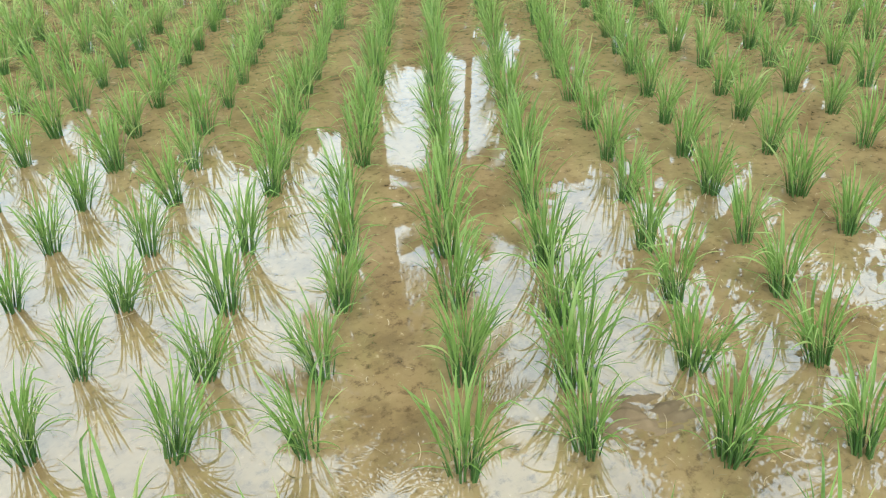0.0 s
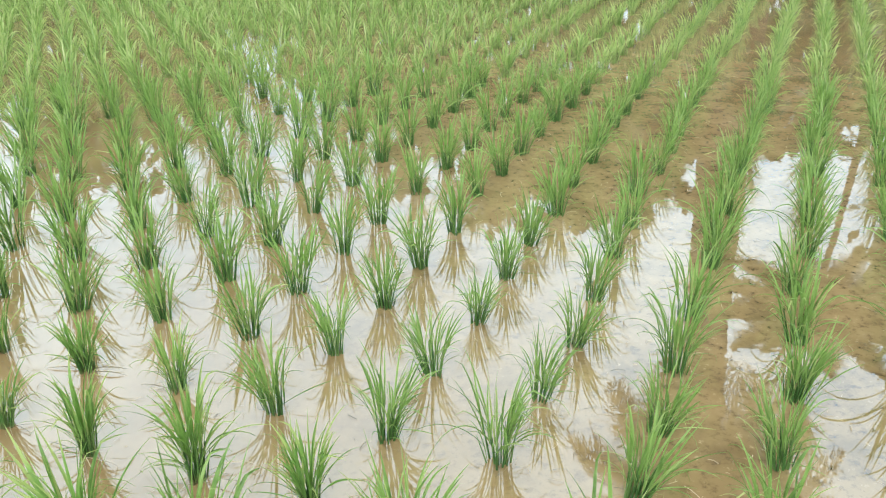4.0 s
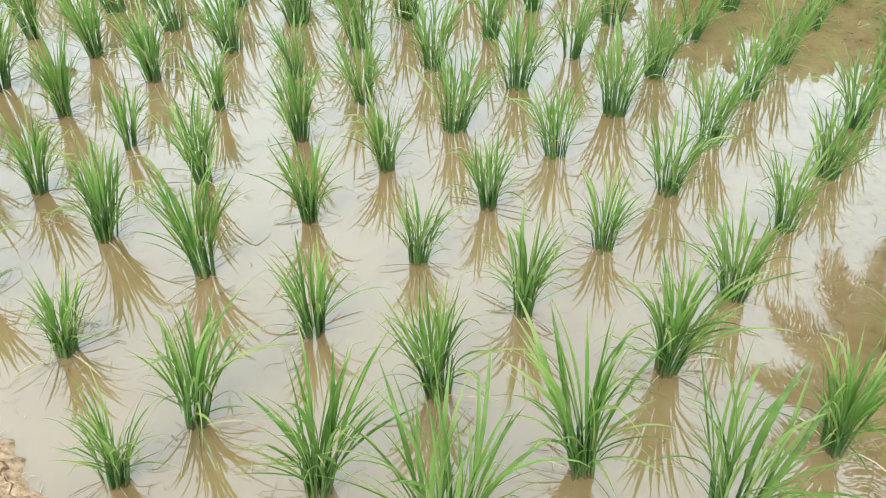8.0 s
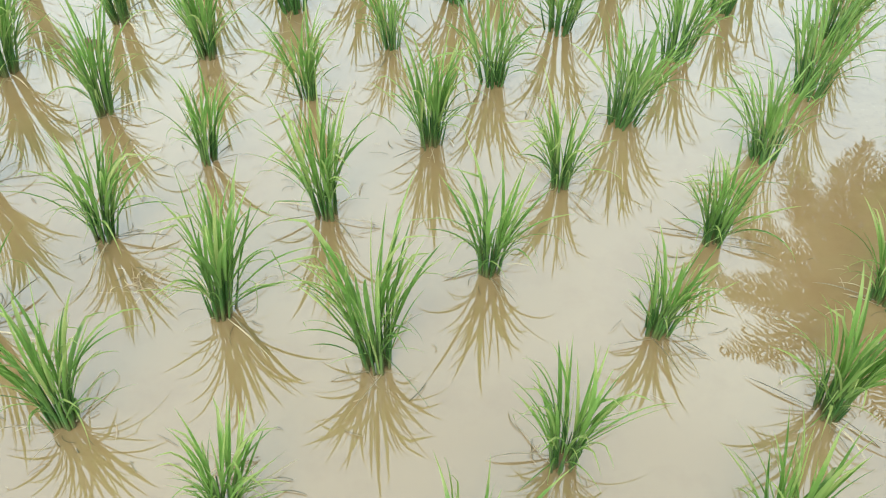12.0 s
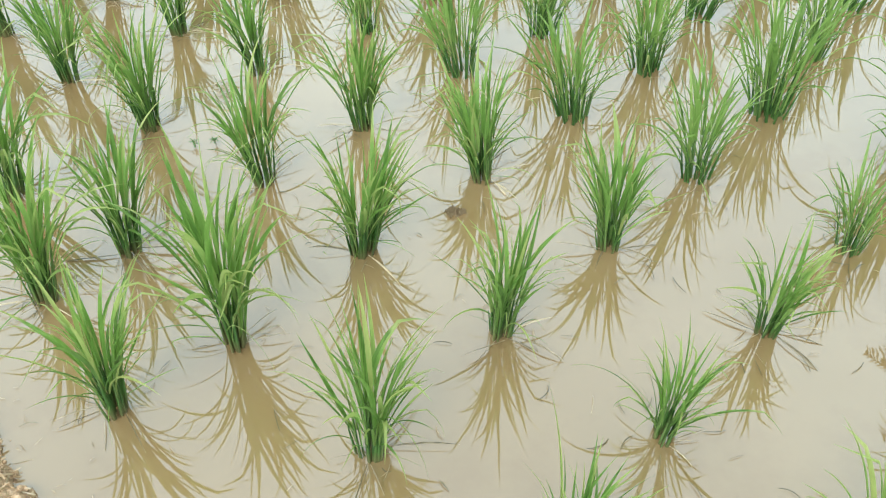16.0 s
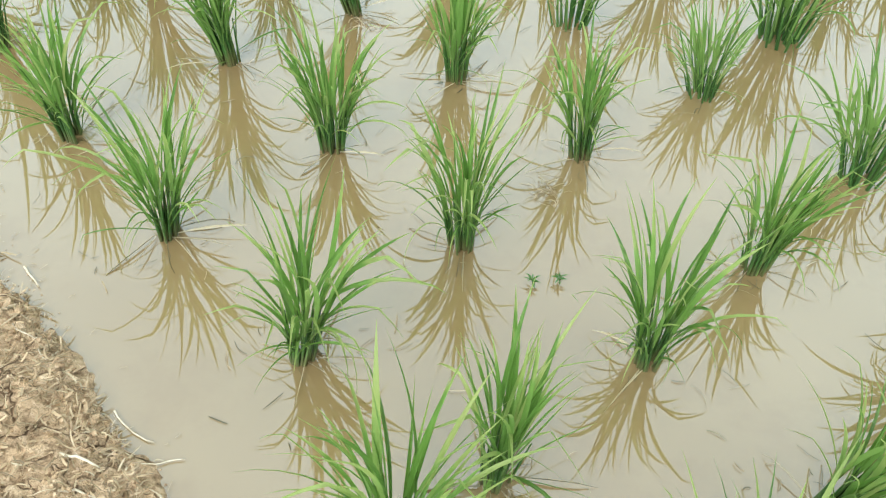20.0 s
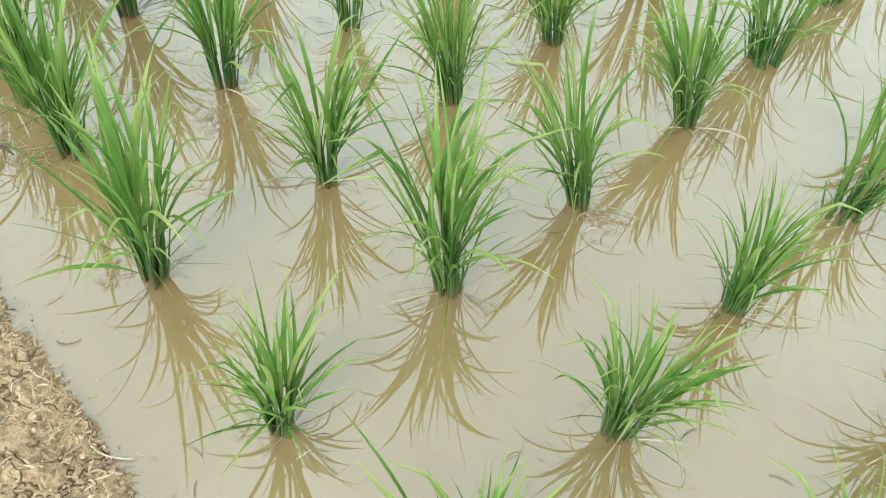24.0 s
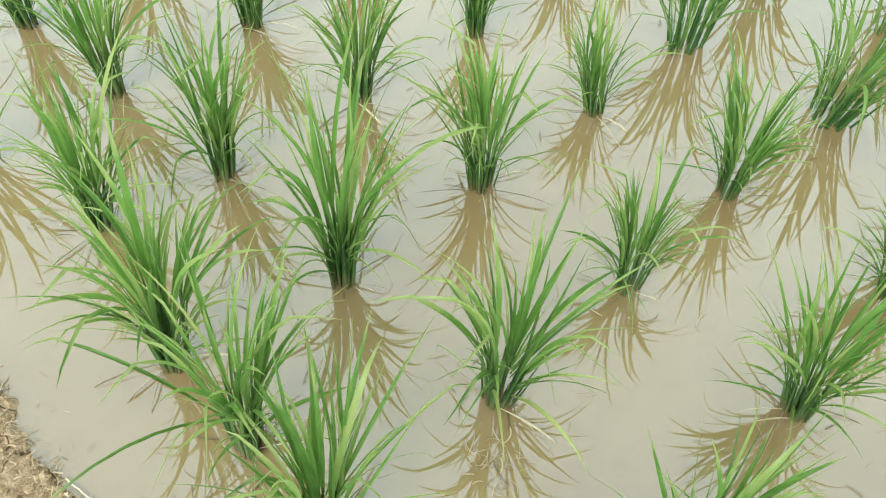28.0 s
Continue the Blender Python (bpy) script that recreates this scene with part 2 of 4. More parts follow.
# ---------------------------------------------------------------- mesh helpers
def mesh_of(name, verts, faces, mat, smooth=True):
    me = bpy.data.meshes.new(name)
    me.from_pydata([tuple(v) for v in verts], [], faces)
    me.materials.append(mat)
    if smooth:
        me.polygons.foreach_set("use_smooth", [True] * len(me.polygons))
    me.update()
    return me


class Soup:
    """Gathers pieces into one mesh."""

    def __init__(self):
        self.v, self.f, self.n = [], [], 0

    def add(self, verts, faces, m=None):
        verts = np.asarray(verts, float)
        if m is not None:
            a = np.array(m)
            verts = verts @ a[:3, :3].T + a[:3, 3]
        self.v.append(verts)
        self.f += [tuple(k + self.n for k in fc) for fc in faces]
        self.n += len(verts)

    def mesh(self, name, mat, smooth=True):
        return mesh_of(name, np.concatenate(self.v), self.f, mat, smooth)


def child(name, data, parent, label=""):
    ob = new(name, data)
    ob.parent = parent
    if label:
        ob["label"] = label
    return ob


def tube(points, radii, sides=5):
    verts, faces = [], []
    for k, (p, r) in enumerate(zip(points, radii)):
        q = points[min(k + 1, len(points) - 1)] - points[max(k - 1, 0)]
        q.normalize()
        x = q.orthogonal().normalized()
        y = q.cross(x)
        for s in range(sides):
            a = 2 * math.pi * s / sides
            verts.append(p + x * (r * math.cos(a)) + y * (r * math.sin(a)))
    for k in range(len(points) - 1):
        for s in range(sides):
            a, b = k * sides + s, k * sides + (s + 1) % sides
            faces.append((a, b, b + sides, a + sides))
    faces.append(tuple(range((len(points) - 1) * sides, len(points) * sides)))
    return verts, faces


# ---------------------------------------------------------------- rice
def blade_shape(rng, length, width, droop, kink, segs=9):
    """A blade from the origin up along z, bending towards +x, with a folded midrib."""
    verts, faces = [], []
    p, a = Vector((0, 0, 0)), rng.uniform(0.0, 0.06)
    twist = rng.uniform(-1.6, 1.6)
    side = rng.uniform(-0.3, 0.3)
    step = length / segs
    for k in range(segs + 1):
        s = k / segs
        w = width * min(1.0, 0.55 + 1.5 * s) * (1 - max(0.0, (s - 0.42) / 0.58) ** 1.9)
        w = max(w, 0.0006)
        t = Vector((math.sin(a), side * s, math.cos(a))).normalized()
        n = Vector((math.cos(a), 0, -math.sin(a)))
        b = Vector((0, 1, 0))
        c, d = math.cos(twist * s), math.sin(twist * s)
        across = b * c + n * d
        face = n * c - b * d
        verts += [p - across * (w / 2) - face * (w * 0.27), p + face * 0.0, p + across * (w / 2) - face * (w * 0.27)]
        p = p + t * step
        a += droop * (0.25 + 1.5 * s) / segs
        if kink and abs(s - kink) < 0.5 / segs:
            a += rng.uniform(0.8, 1.6)
    for k in range(segs):
        i = 3 * k
        faces += [(i, i + 1, i + 4, i + 3), (i + 1, i + 2, i + 5, i + 4)]
    return verts, faces


rng = random.Random(11)
SHAPES = []
for k in range(30):
    droop = (0.25, 0.6, 1.0, 1.6, 2.4)[k % 5] * rng.uniform(0.7, 1.3)
    SHAPES.append(blade_shape(rng, 1.0, rng.uniform(0.027, 0.039), droop, rng.uniform(0.4, 0.8) if k % 4 == 3 else 0))
BLADE_MESH = [mesh_of("leaf_blade", v, f, BLADE) for v, f in SHAPES]
rng = random.Random(12)
FAR_SHAPES = [blade_shape(rng, 1.0, rng.uniform(0.042, 0.058), (0.4, 0.9, 1.6, 2.4)[k % 4] * rng.uniform(0.7, 1.3), 0, 4) for k in range(16)]


def plan_hill(rng, height, count, radius=0.03, lean=(0, 0), spread=0.3):
    """Tillers (points) and blades (shape index, matrix) of one hill of rice, standing at the origin."""
    tillers, blades = [], []
    slim = min(1.0, (0.29 / height) ** 0.6)
    lean = (lean[0] + rng.gauss(0, 0.045), lean[1] + rng.gauss(0, 0.045))

    def blade(at, ax, turn, length, wide, kinds):
        flat = Vector((math.cos(turn), math.sin(turn), 0))
        x = (flat - ax * flat.dot(ax)).normalized()
        m = Matrix((x, ax.cross(x), ax)).transposed().to_4x4()
        m.translation = at
        pick = rng.choice([i for i in range(30) if i % 5 in kinds])
        blades.append((pick, m @ Matrix.Diagonal((length, length * wide * slim, length, 1))))

    for k in range(count):
        az = rng.uniform(0, 2 * math.pi)
        q = math.sqrt(rng.random())
        foot = Vector((radius * q * math.cos(az), radius * q * math.sin(az), -0.015))
        tilt = 0.02 + spread * q * rng.uniform(0.3, 1.0)
        az2 = az + rng.uniform(-0.6, 0.6)
        way = Vector((math.sin(tilt) * math.cos(az2) + lean[0], math.sin(tilt) * math.sin(az2) + lean[1], math.cos(tilt))).normalized()
        h = height * rng.uniform(0.28, 0.43)
        tillers.append((foot, way, h, rng.uniform(0.0019, 0.0033) * (0.7 + height)))
        for b in range(rng.choice((2, 3, 3))):
            at = foot + way * h * (1.0, 0.72, 0.5)[b] * rng.uniform(0.85, 1.0)
            length = height * rng.uniform(0.46, 0.72) * (1.0, 0.95, 0.75)[b]
            out = (0.05, 0.19, 0.40)[b] * rng.uniform(0.4, 1.6)
            turn = az2 + rng.uniform(-1.2, 1.2)
            ax = Vector((way.x + math.sin(out) * math.cos(turn), way.y + math.sin(out) * math.sin(turn), way.z)).normalized()
            blade(at, ax, turn, length, rng.uniform(0.75, 1.2) * (1.1, 1.0, 0.8)[b], ((0, 0, 1, 2), (0, 1, 1, 2, 3), (1, 2, 3, 4))[b])
    for k in range(count // 3):
        az, q = rng.uniform(0, 2 * math.pi), math.sqrt(rng.random())
        out = 0.04 + 0.9 * spread * q
        way = Vector((math.sin(out) * math.cos(az) + lean[0], math.sin(out) * math.sin(az) + lean[1], math.cos(out))).normalized()
        tillers.append((Vector((1.15 * radius * q * math.cos(az), 1.15 * radius * q * math.sin(az), -0.015)), way, height * rng.uniform(0.2, 0.36), rng.uniform(0.0012, 0.0022)))
    for k in range(max(2, int(count * 0.30))):
        az = rng.uniform(0, 2 * math.pi)
        out = rng.uniform(0.2, 0.68)
        ax = Vector((math.sin(out) * math.cos(az) + lean[0], math.sin(out) * math.sin(az) + lean[1], math.cos(out))).normalized()
        at = Vector((radius * math.cos(az), radius * math.sin(az), height * rng.uniform(0.08, 0.3)))
        blade(at, ax, az, height * rng.uniform(0.45, 0.8), rng.uniform(0.5, 0.85), (1, 2, 3, 4))
    for k in range(int(count * 0.18)):
        az = rng.uniform(0, 2 * math.pi)
        out = rng.uniform(0.8, 1.35)
        ax = Vector((math.sin(out) * math.cos(az), math.sin(out) * math.sin(az), math.cos(out)))
        at = Vector((radius * 0.8 * math.cos(az), radius * 0.8 * math.sin(az), rng.uniform(0.01, 0.05)))
        blade(at, ax, az, height * rng.uniform(0.2, 0.5), 0.5, (1, 2, 3))
    for k in range(int(count * 0.42)):
        az = rng.uniform(0, 2 * math.pi)
        out = rng.uniform(0.03, 0.30)
        ax = Vector((math.sin(out) * math.cos(az) + lean[0], math.sin(out) * math.sin(az) + lean[1], math.cos(out))).normalized()
        at = Vector((radius * math.cos(az), radius * math.sin(az), rng.uniform(0.0, 0.07) * height / 0.3))
        blade(at, ax, az + rng.uniform(-1, 1), height * rng.uniform(0.35, 0.75), 0.75, (0, 0, 1, 2))
    return tillers, blades


def tiller_shape(sides=5):
    return tube([Vector((0, 0, 0)), Vector((0, 0, 0.5)), Vector((0, 0, 1))], [1.25, 1.0, 0.5], sides)


def tiller_matrix(t):
    foot, way, h, r = t
    x = way.orthogonal().normalized()
    m = Matrix((x, way.cross(x), way)).transposed().to_4x4()
    m.translation = foot
    return m @ Matrix.Diagonal((r, r, h, 1))


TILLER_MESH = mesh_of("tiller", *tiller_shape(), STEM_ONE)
DEAD_MESH = [mesh_of("dead_sheath", v, f, STRAW_ONE) for v, f in FAR_SHAPES[:6]]


HILL_LABEL = "young green rice plant, bunched tillers standing in muddy water"
THIN_LABEL = "thin young rice plant with few green blades in muddy water"
FULL_LABEL = "full bushy green rice plant with arching blades in muddy water"


def straw_strip(rng, length, width, curl=0.5):
    """A bent flat piece of straw lying along x."""
    verts, faces = [], []
    n, bend, lift = 6, rng.gauss(0, curl), rng.uniform(0.0, 0.25)
    p, a = Vector((0, 0, 0)), 0.0
    for k in range(n + 1):
        s = k / n
        w = width * (1 - 0.35 * abs(2 * s - 1) ** 4)
        side = Vector((-math.sin(a), math.cos(a), 0)) * (w / 2)
        z = length * lift * math.sin(math.pi * s) * 0.5
        verts += [p + side + Vector((0, 0, z)), p - side + Vector((0, 0, z + width * 0.25))]
        p = p + Vector((math.cos(a), math.sin(a), 0)) * (length / n)
        a += bend / n
    for k in range(n):
        faces.append((2 * k, 2 * k + 1, 2 * k + 3, 2 * k + 2))
    return verts, faces


def near_hill(x, y, height, wide, lean, seed):
    rng = random.Random(seed)
    count = max(7, round(6 + 205 * wide * rng.uniform(0.9, 1.1)))
    label = THIN_LABEL if wide < 0.062 else FULL_LABEL if wide > 0.094 else HILL_LABEL
    root = tagged(new("rice_plant"), label, "rice plant", "rice plants in rows")
    root.location = (x, y, 0)
    tillers, blades = plan_hill(rng, height, count, 0.010 + 0.13 * wide, lean, 0.66 * wide / height)
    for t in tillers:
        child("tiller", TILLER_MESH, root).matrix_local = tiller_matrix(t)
    foot = 0.010 + 0.13 * wide
    for k in range(rng.randint(6, 9)):
        az, q = rng.uniform(0, 360), rng.uniform(0.04, 0.13)
        m = pose(foot * math.cos(radians(az)), foot * math.sin(radians(az)), 0.004, 0, 0, az + rng.gauss(0, 35)) @ pose(0, 0, 0, 0, rng.uniform(72, 88), 0)
        child("dead_sheath", DEAD_MESH[k % 6], root, "withered straw-coloured sheath").matrix_local = m @ Matrix.Diagonal((q, q * rng.uniform(0.3, 0.6), q, 1))
    for k, m in blades:
        child("leaf_blade", BLADE_MESH[k], root).matrix_local = m
    return root


def tiller_mesh(tillers):
    soup = Soup()
    for t in tillers:
        soup.add(*tiller_shape(4), tiller_matrix(t))
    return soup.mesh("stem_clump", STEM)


def joined_blades(blades, mat, far=False, name="foliage"):
    soup = Soup()
    for k, m in blades:
        soup.add(*(FAR_SHAPES[k % 16] if far else SHAPES[k]), m)
    return soup.mesh(name, mat)


MID = []
for k in range(10):
    r = random.Random(300 + k)
    ti, bl = plan_hill(r, 0.30, r.randint(16, 22), 0.027, (0, 0), 0.27)
    MID.append((tiller_mesh(ti), joined_blades(bl, BLADES)))


def mid_hill(x, y, scale, seed, lean=(0, 0)):
    r = random.Random(seed)
    root = tagged(new("rice_plant"), HILL_LABEL, "rice plant", "rice plants in rows")
    root.matrix_local = pose(x, y, 0, -40 * lean[1], 40 * lean[0], 0) @ pose(0, 0, 0, 0, 0, r.uniform(0, 360)) @ Matrix.Diagonal((scale, scale, scale, 1))
    t, b = MID[r.randrange(len(MID))]
    child("stem_clump", t, root)
    child("foliage", b, root)
    return root


# the hills stand in bent rows; each call lists one row from the bund outwards
HILLS = []


def hill_row(j, *places):
    """Places of hills in row j; where known also height, lean in x and y, and half width."""
    for p in places:
        HILLS.append((p[0], p[1], j, p[2:]))


hill_row(-14, (4.521, 0.860), (4.727, 1.113), (4.982, 1.350))
hill_row(-13, (3.883, 0.549), (4.245, 1.045), (4.490, 1.295), (4.685, 1.518))
hill_row(-12, (3.234, 0.279, 0.22, -0.05, 0.04, 0.072), (3.359, 0.512, 0.26, -0.08, 0.07, 0.079), (3.602, 0.760), (3.824, 1.019), (4.014, 1.237), (4.274, 1.504), (4.411, 1.764), (4.628, 1.990))
hill_row(-11, (2.397, -0.185), (2.604, 0.023, 0.25, -0.11, 0.09, 0.075), (2.797, 0.230), (2.970, 0.458, 0.22, -0.08, 0.07, 0.064), (3.173, 0.713, 0.24, -0.04, 0.03, 0.063), (3.370, 0.957), (3.578, 1.201), (3.789, 1.444), (3.988, 1.688), (4.387, 2.180))
hill_row(-10, (2.182, -0.017, 0.27, 0.02, -0.01, 0.075), (2.364, 0.201, 0.26, -0.03, 0.02, 0.075), (2.578, 0.407), (2.738, 0.625, 0.25, -0.02, 0.01, 0.072), (2.935, 0.871, 0.23, 0.01, -0.01, 0.072), (3.152, 1.119), (3.332, 1.367), (3.523, 1.641))
hill_row(-9, (1.987, 0.185, 0.25, 0.01, -0.01, 0.082), (2.123, 0.340), (2.281, 0.543), (2.456, 0.762), (2.669, 1.019), (2.873, 1.279))
hill_row(-8, (1.751, 0.303, 0.26, 0.01, -0.01, 0.070), (1.952, 0.532), (2.126, 0.776), (2.292, 1.007))
hill_row(-7, (1.550, 0.568, 0.23, 0.01, -0.00, 0.057), (1.708, 0.763, 0.22, 0.00, -0.00, 0.065), (1.903, 0.975))
hill_row(-6, (1.336, 0.750, 0.25, 0.13, -0.11, 0.080), (1.502, 0.952, 0.22, 0.17, -0.14, 0.078), (1.675, 1.181), (1.857, 1.433, 0.26, 0.10, -0.09, 0.092), (2.243, 1.908, 0.28, 0.0, 0.0, 0.08), (2.440, 2.150), (2.633, 2.398), (2.770, 2.570), (2.908, 2.726))
hill_row(-5, (1.093, 0.954, 0.27, -0.04, 0.01, 0.073), (1.276, 1.163, 0.21, 0.09, -0.07, 0.067), (1.465, 1.382, 0.21, 0.16, -0.13, 0.075), (1.637, 1.634, 0.25, 0.10, -0.08, 0.076), (1.840, 1.916), (2.013, 2.136, 0.24, 0.0, 0.0, 0.04), (2.419, 2.673), (2.623, 2.932), (2.812, 3.191), (2.982, 3.428))
hill_row(-4, (0.657, 0.895), (0.857, 1.113, 0.25, 0.01, -0.00, 0.059), (1.033, 1.353, 0.23, -0.07, 0.01, 0.066), (1.234, 1.592, 0.19, 0.21, -0.17, 0.046), (1.416, 1.860), (1.587, 2.102, 0.23, 0.14, -0.12, 0.085), (1.791, 2.345), (1.979, 2.633), (2.191, 2.913), (2.362, 3.188), (2.560, 3.437), (2.738, 3.651), (2.972, 3.963))
hill_row(-3, (0.224, 0.848, 0.35, -0.03, 0.00, 0.068), (0.413, 1.084, 0.32, 0.02, -0.00, 0.074), (0.604, 1.304, 0.26, -0.02, -0.01, 0.065), (0.789, 1.542, 0.22, 0.01, -0.00, 0.071), (0.978, 1.776, 0.23, -0.01, 0.00, 0.060), (1.157, 2.034), (1.354, 2.288), (1.925, 3.138))
hill_row(-2, (-0.209, 0.814, 0.33, 0.11, -0.00, 0.075), (-0.016, 1.021, 0.29, -0.01, 0.00, 0.082), (0.156, 1.248, 0.27, 0.09, -0.01, 0.065), (0.357, 1.469, 0.22, 0.03, -0.00, 0.067), (0.555, 1.707, 0.24, 0.01, -0.01, 0.071), (0.722, 1.952), (0.910, 2.221), (1.085, 2.466), (1.304, 2.760))
hill_row(-1, (-0.549, 0.838, 0.23, 0.20, -0.00, 0.066), (-0.448, 0.958, 0.29, 0.12, -0.00, 0.065), (-0.267, 1.192, 0.24, 0.06, -0.01, 0.073), (-0.062, 1.424, 0.22, 0.12, -0.01, 0.059), (0.103, 1.637, 0.24, -0.03, 0.00, 0.066), (0.294, 1.882, 0.24, -0.08, 0.00, 0.073), (0.489, 2.125), (0.663, 2.375), (0.849, 2.668))
hill_row(0, (-0.746, 1.141, 0.21, 0.10, -0.00, 0.085), (-0.529, 1.385, 0.31, -0.02, 0.00, 0.079), (-0.326, 1.588, 0.26, 0.03, -0.00, 0.059), (-0.153, 1.820, 0.25, 0.01, -0.00, 0.068), (0.025, 2.032), (0.221, 2.299), (0.420, 2.533))
hill_row(1, (-0.997, 1.305), (-0.786, 1.516, 0.29, 0.08, -0.00, 0.074), (-0.617, 1.755, 0.29, 0.02, 0.00, 0.065), (-0.405, 1.977, 0.28, -0.06, 0.00, 0.082), (-0.243, 2.213, 0.25, -0.05, 0.00, 0.052), (-0.040, 2.455), (0.153, 2.695))
hill_row(2, (-1.183, 1.504, 0.30, 0.18, -0.01, 0.072), (-1.030, 1.718, 0.26, 0.13, -0.00, 0.066), (-0.869, 1.944, 0.22, 0.12, -0.01, 0.046), (-0.671, 2.168, 0.25, 0.05, -0.00, 0.045), (-0.477, 2.391, 0.20, -0.03, 0.00, 0.056), (-0.285, 2.630))
hill_row(3, (-1.302, 1.879, 0.29, 0.12, -0.01, 0.075), (-1.118, 2.129, 0.27, 0.06, -0.01, 0.063), (-0.921, 2.366, 0.27, -0.05, -0.02, 0.077), (-0.729, 2.595), (-0.533, 2.845))
hill_row(4, (-1.713, 1.926, 0.31, 0.10, 0.02, 0.057), (-1.562, 2.073, 0.39, 0.02, 0.00, 0.071), (-1.385, 2.317, 0.29, 0.06, -0.01, 0.088), (-1.172, 2.557, 0.28, -0.09, -0.02, 0.098), (-0.975, 2.797, 0.28, -0.18, -0.03, 0.081), (-0.790, 3.021, 0.28, -0.16, -0.03, 0.077))
hill_row(5, (-1.926, 2.148, 0.34, 0.12, 0.02, 0.079), (-1.823, 2.274, 0.29, 0.03, 0.00, 0.058), (-1.619, 2.502, 0.30, -0.01, -0.00, 0.067), (-1.448, 2.721, 0.29, -0.05, -0.01, 0.070), (-1.244, 2.970, 0.27, -0.09, -0.01, 0.078), (-1.047, 3.187), (-0.867, 3.441))
hill_row(6, (-2.122, 2.421, 0.32, 0.11, 0.02, 0.070), (-1.924, 2.677, 0.31, 0.06, 0.01, 0.069), (-1.744, 2.934, 0.27, -0.08, -0.01, 0.057), (-1.513, 3.164, 0.21, -0.18, -0.03, 0.064), (-1.340, 3.393))
hill_row(7, (-2.406, 2.610, 0.30, 0.17, 0.03, 0.065), (-2.194, 2.860, 0.29, 0.03, 0.00, 0.070), (-2.003, 3.114), (-1.789, 3.359), (-1.586, 3.619))
hill_row(8, (-2.663, 2.802, 0.28, 0.19, 0.03, 0.070), (-2.463, 3.075, 0.41, -0.12, -0.02, 0.069), (-2.254, 3.301, 0.34, -0.23, -0.03, 0.064), (-2.052, 3.554, 0.32, -0.17, -0.02, 0.078), (-1.871, 3.793))
hill_row(9, (-2.933, 3.019, 0.38, 0.09, 0.01, 0.068), (-2.712, 3.283, 0.35, 0.01, 0.00, 0.071), (-2.516, 3.539, 0.33, -0.17, -0.02, 0.072), (-2.324, 3.772, 0.25, -0.11, -0.01, 0.076), (-2.120, 4.030))
hill_row(10, (-3.177, 3.268, 0.35, 0.22, 0.03, 0.083), (-2.966, 3.506, 0.37, 0.04, 0.01, 0.067), (-2.766, 3.735, 0.27, -0.07, -0.01, 0.058), (-2.573, 3.976, 0.30, -0.09, -0.01, 0.071), (-2.353, 4.210))
hill_row(11, (-3.464, 3.510, 0.40, 0.18, 0.02, 0.081), (-3.237, 3.692, 0.42, 0.08, 0.01, 0.065), (-3.026, 3.934, 0.32, -0.03, -0.00, 0.079), (-2.817, 4.164, 0.25, -0.00, -0.00, 0.063), (-2.624, 4.391))
hill_row(12, (-3.675, 3.757, 0.34, 0.18, 0.02, 0.078), (-3.500, 3.903, 0.34, 0.11, 0.01, 0.065), (-3.284, 4.140), (-3.076, 4.379))
hill_row(10.5, (-3.316, 3.387, 0.43, 0.16, 0.02, 0.060))
hill_row(13, (-3.773, 4.088), (-3.562, 4.343))
hill_row(14, (-4.039, 4.279))


# every row runs on past its known hills in nearly the same direction, and the rows beyond lie side by side with them
STEP = Vector((0.1945, 0.2465))
ASIDE = Vector((-0.2440, 0.1830))


def row_step(j):
    """From hill to hill outwards along row j; the western rows are planted a little wider."""
    return STEP + Vector((-0.010 * max(0.0, min(1.0, (j + 2) / 3)), 0.027 * max(0.0, min(1.0, (j + 5) / 4))))


def row_start(j):
    """A known hill of row j, or the place where one would stand."""
    k = max(-14, min(14, j))
    spots = [Vector((x, y)) for x, y, q, shape in HILLS if q == k]
    return max(spots, key=lambda p: p.dot(STEP)) + ASIDE * (j - k)


# the water's edge along the bund
EDGE = Vector((-0.716, 0.847))
ALONG = Vector((-0.7591, 0.6510)).normalized()
INTO = Vector((ALONG.y, -ALONG.x))


def off_bund(x, y):
    return (Vector((x, y)) - EDGE).dot(INTO)


def row_height(j):
    return 0.255 + 0.07 * max(0.0, min(1.0, (j + 4) / 12))


known = [(x, y) for x, y, j, shape in HILLS]
r = random.Random(5)
FILL = []
for j in range(-44, 44):
    anchor = row_start(j)
    for i in range(-40, 56):
        x, y = anchor + (row_step(j) if i > 0 else STEP) * i
        x, y = x + r.gauss(0, 0.013), y + r.gauss(0, 0.013)
        d = math.hypot(x + 0.5, y - 0.5)
        if off_bund(x, y) < 0.12 or d > 11.5 or (d > 3.2 and (math.atan2(x + 1.5, y) > 1.8 or math.atan2(x, y) < -0.95)) or off_bund(x, y) < 0.6 and (j > 14 or j < -14):
            continue
        if any(abs(x - p) < 0.19 and abs(y - q) < 0.19 and math.hypot(x - p, y - q) < 0.19 for p, q in known):
            continue
        FILL.append((x, y, j))

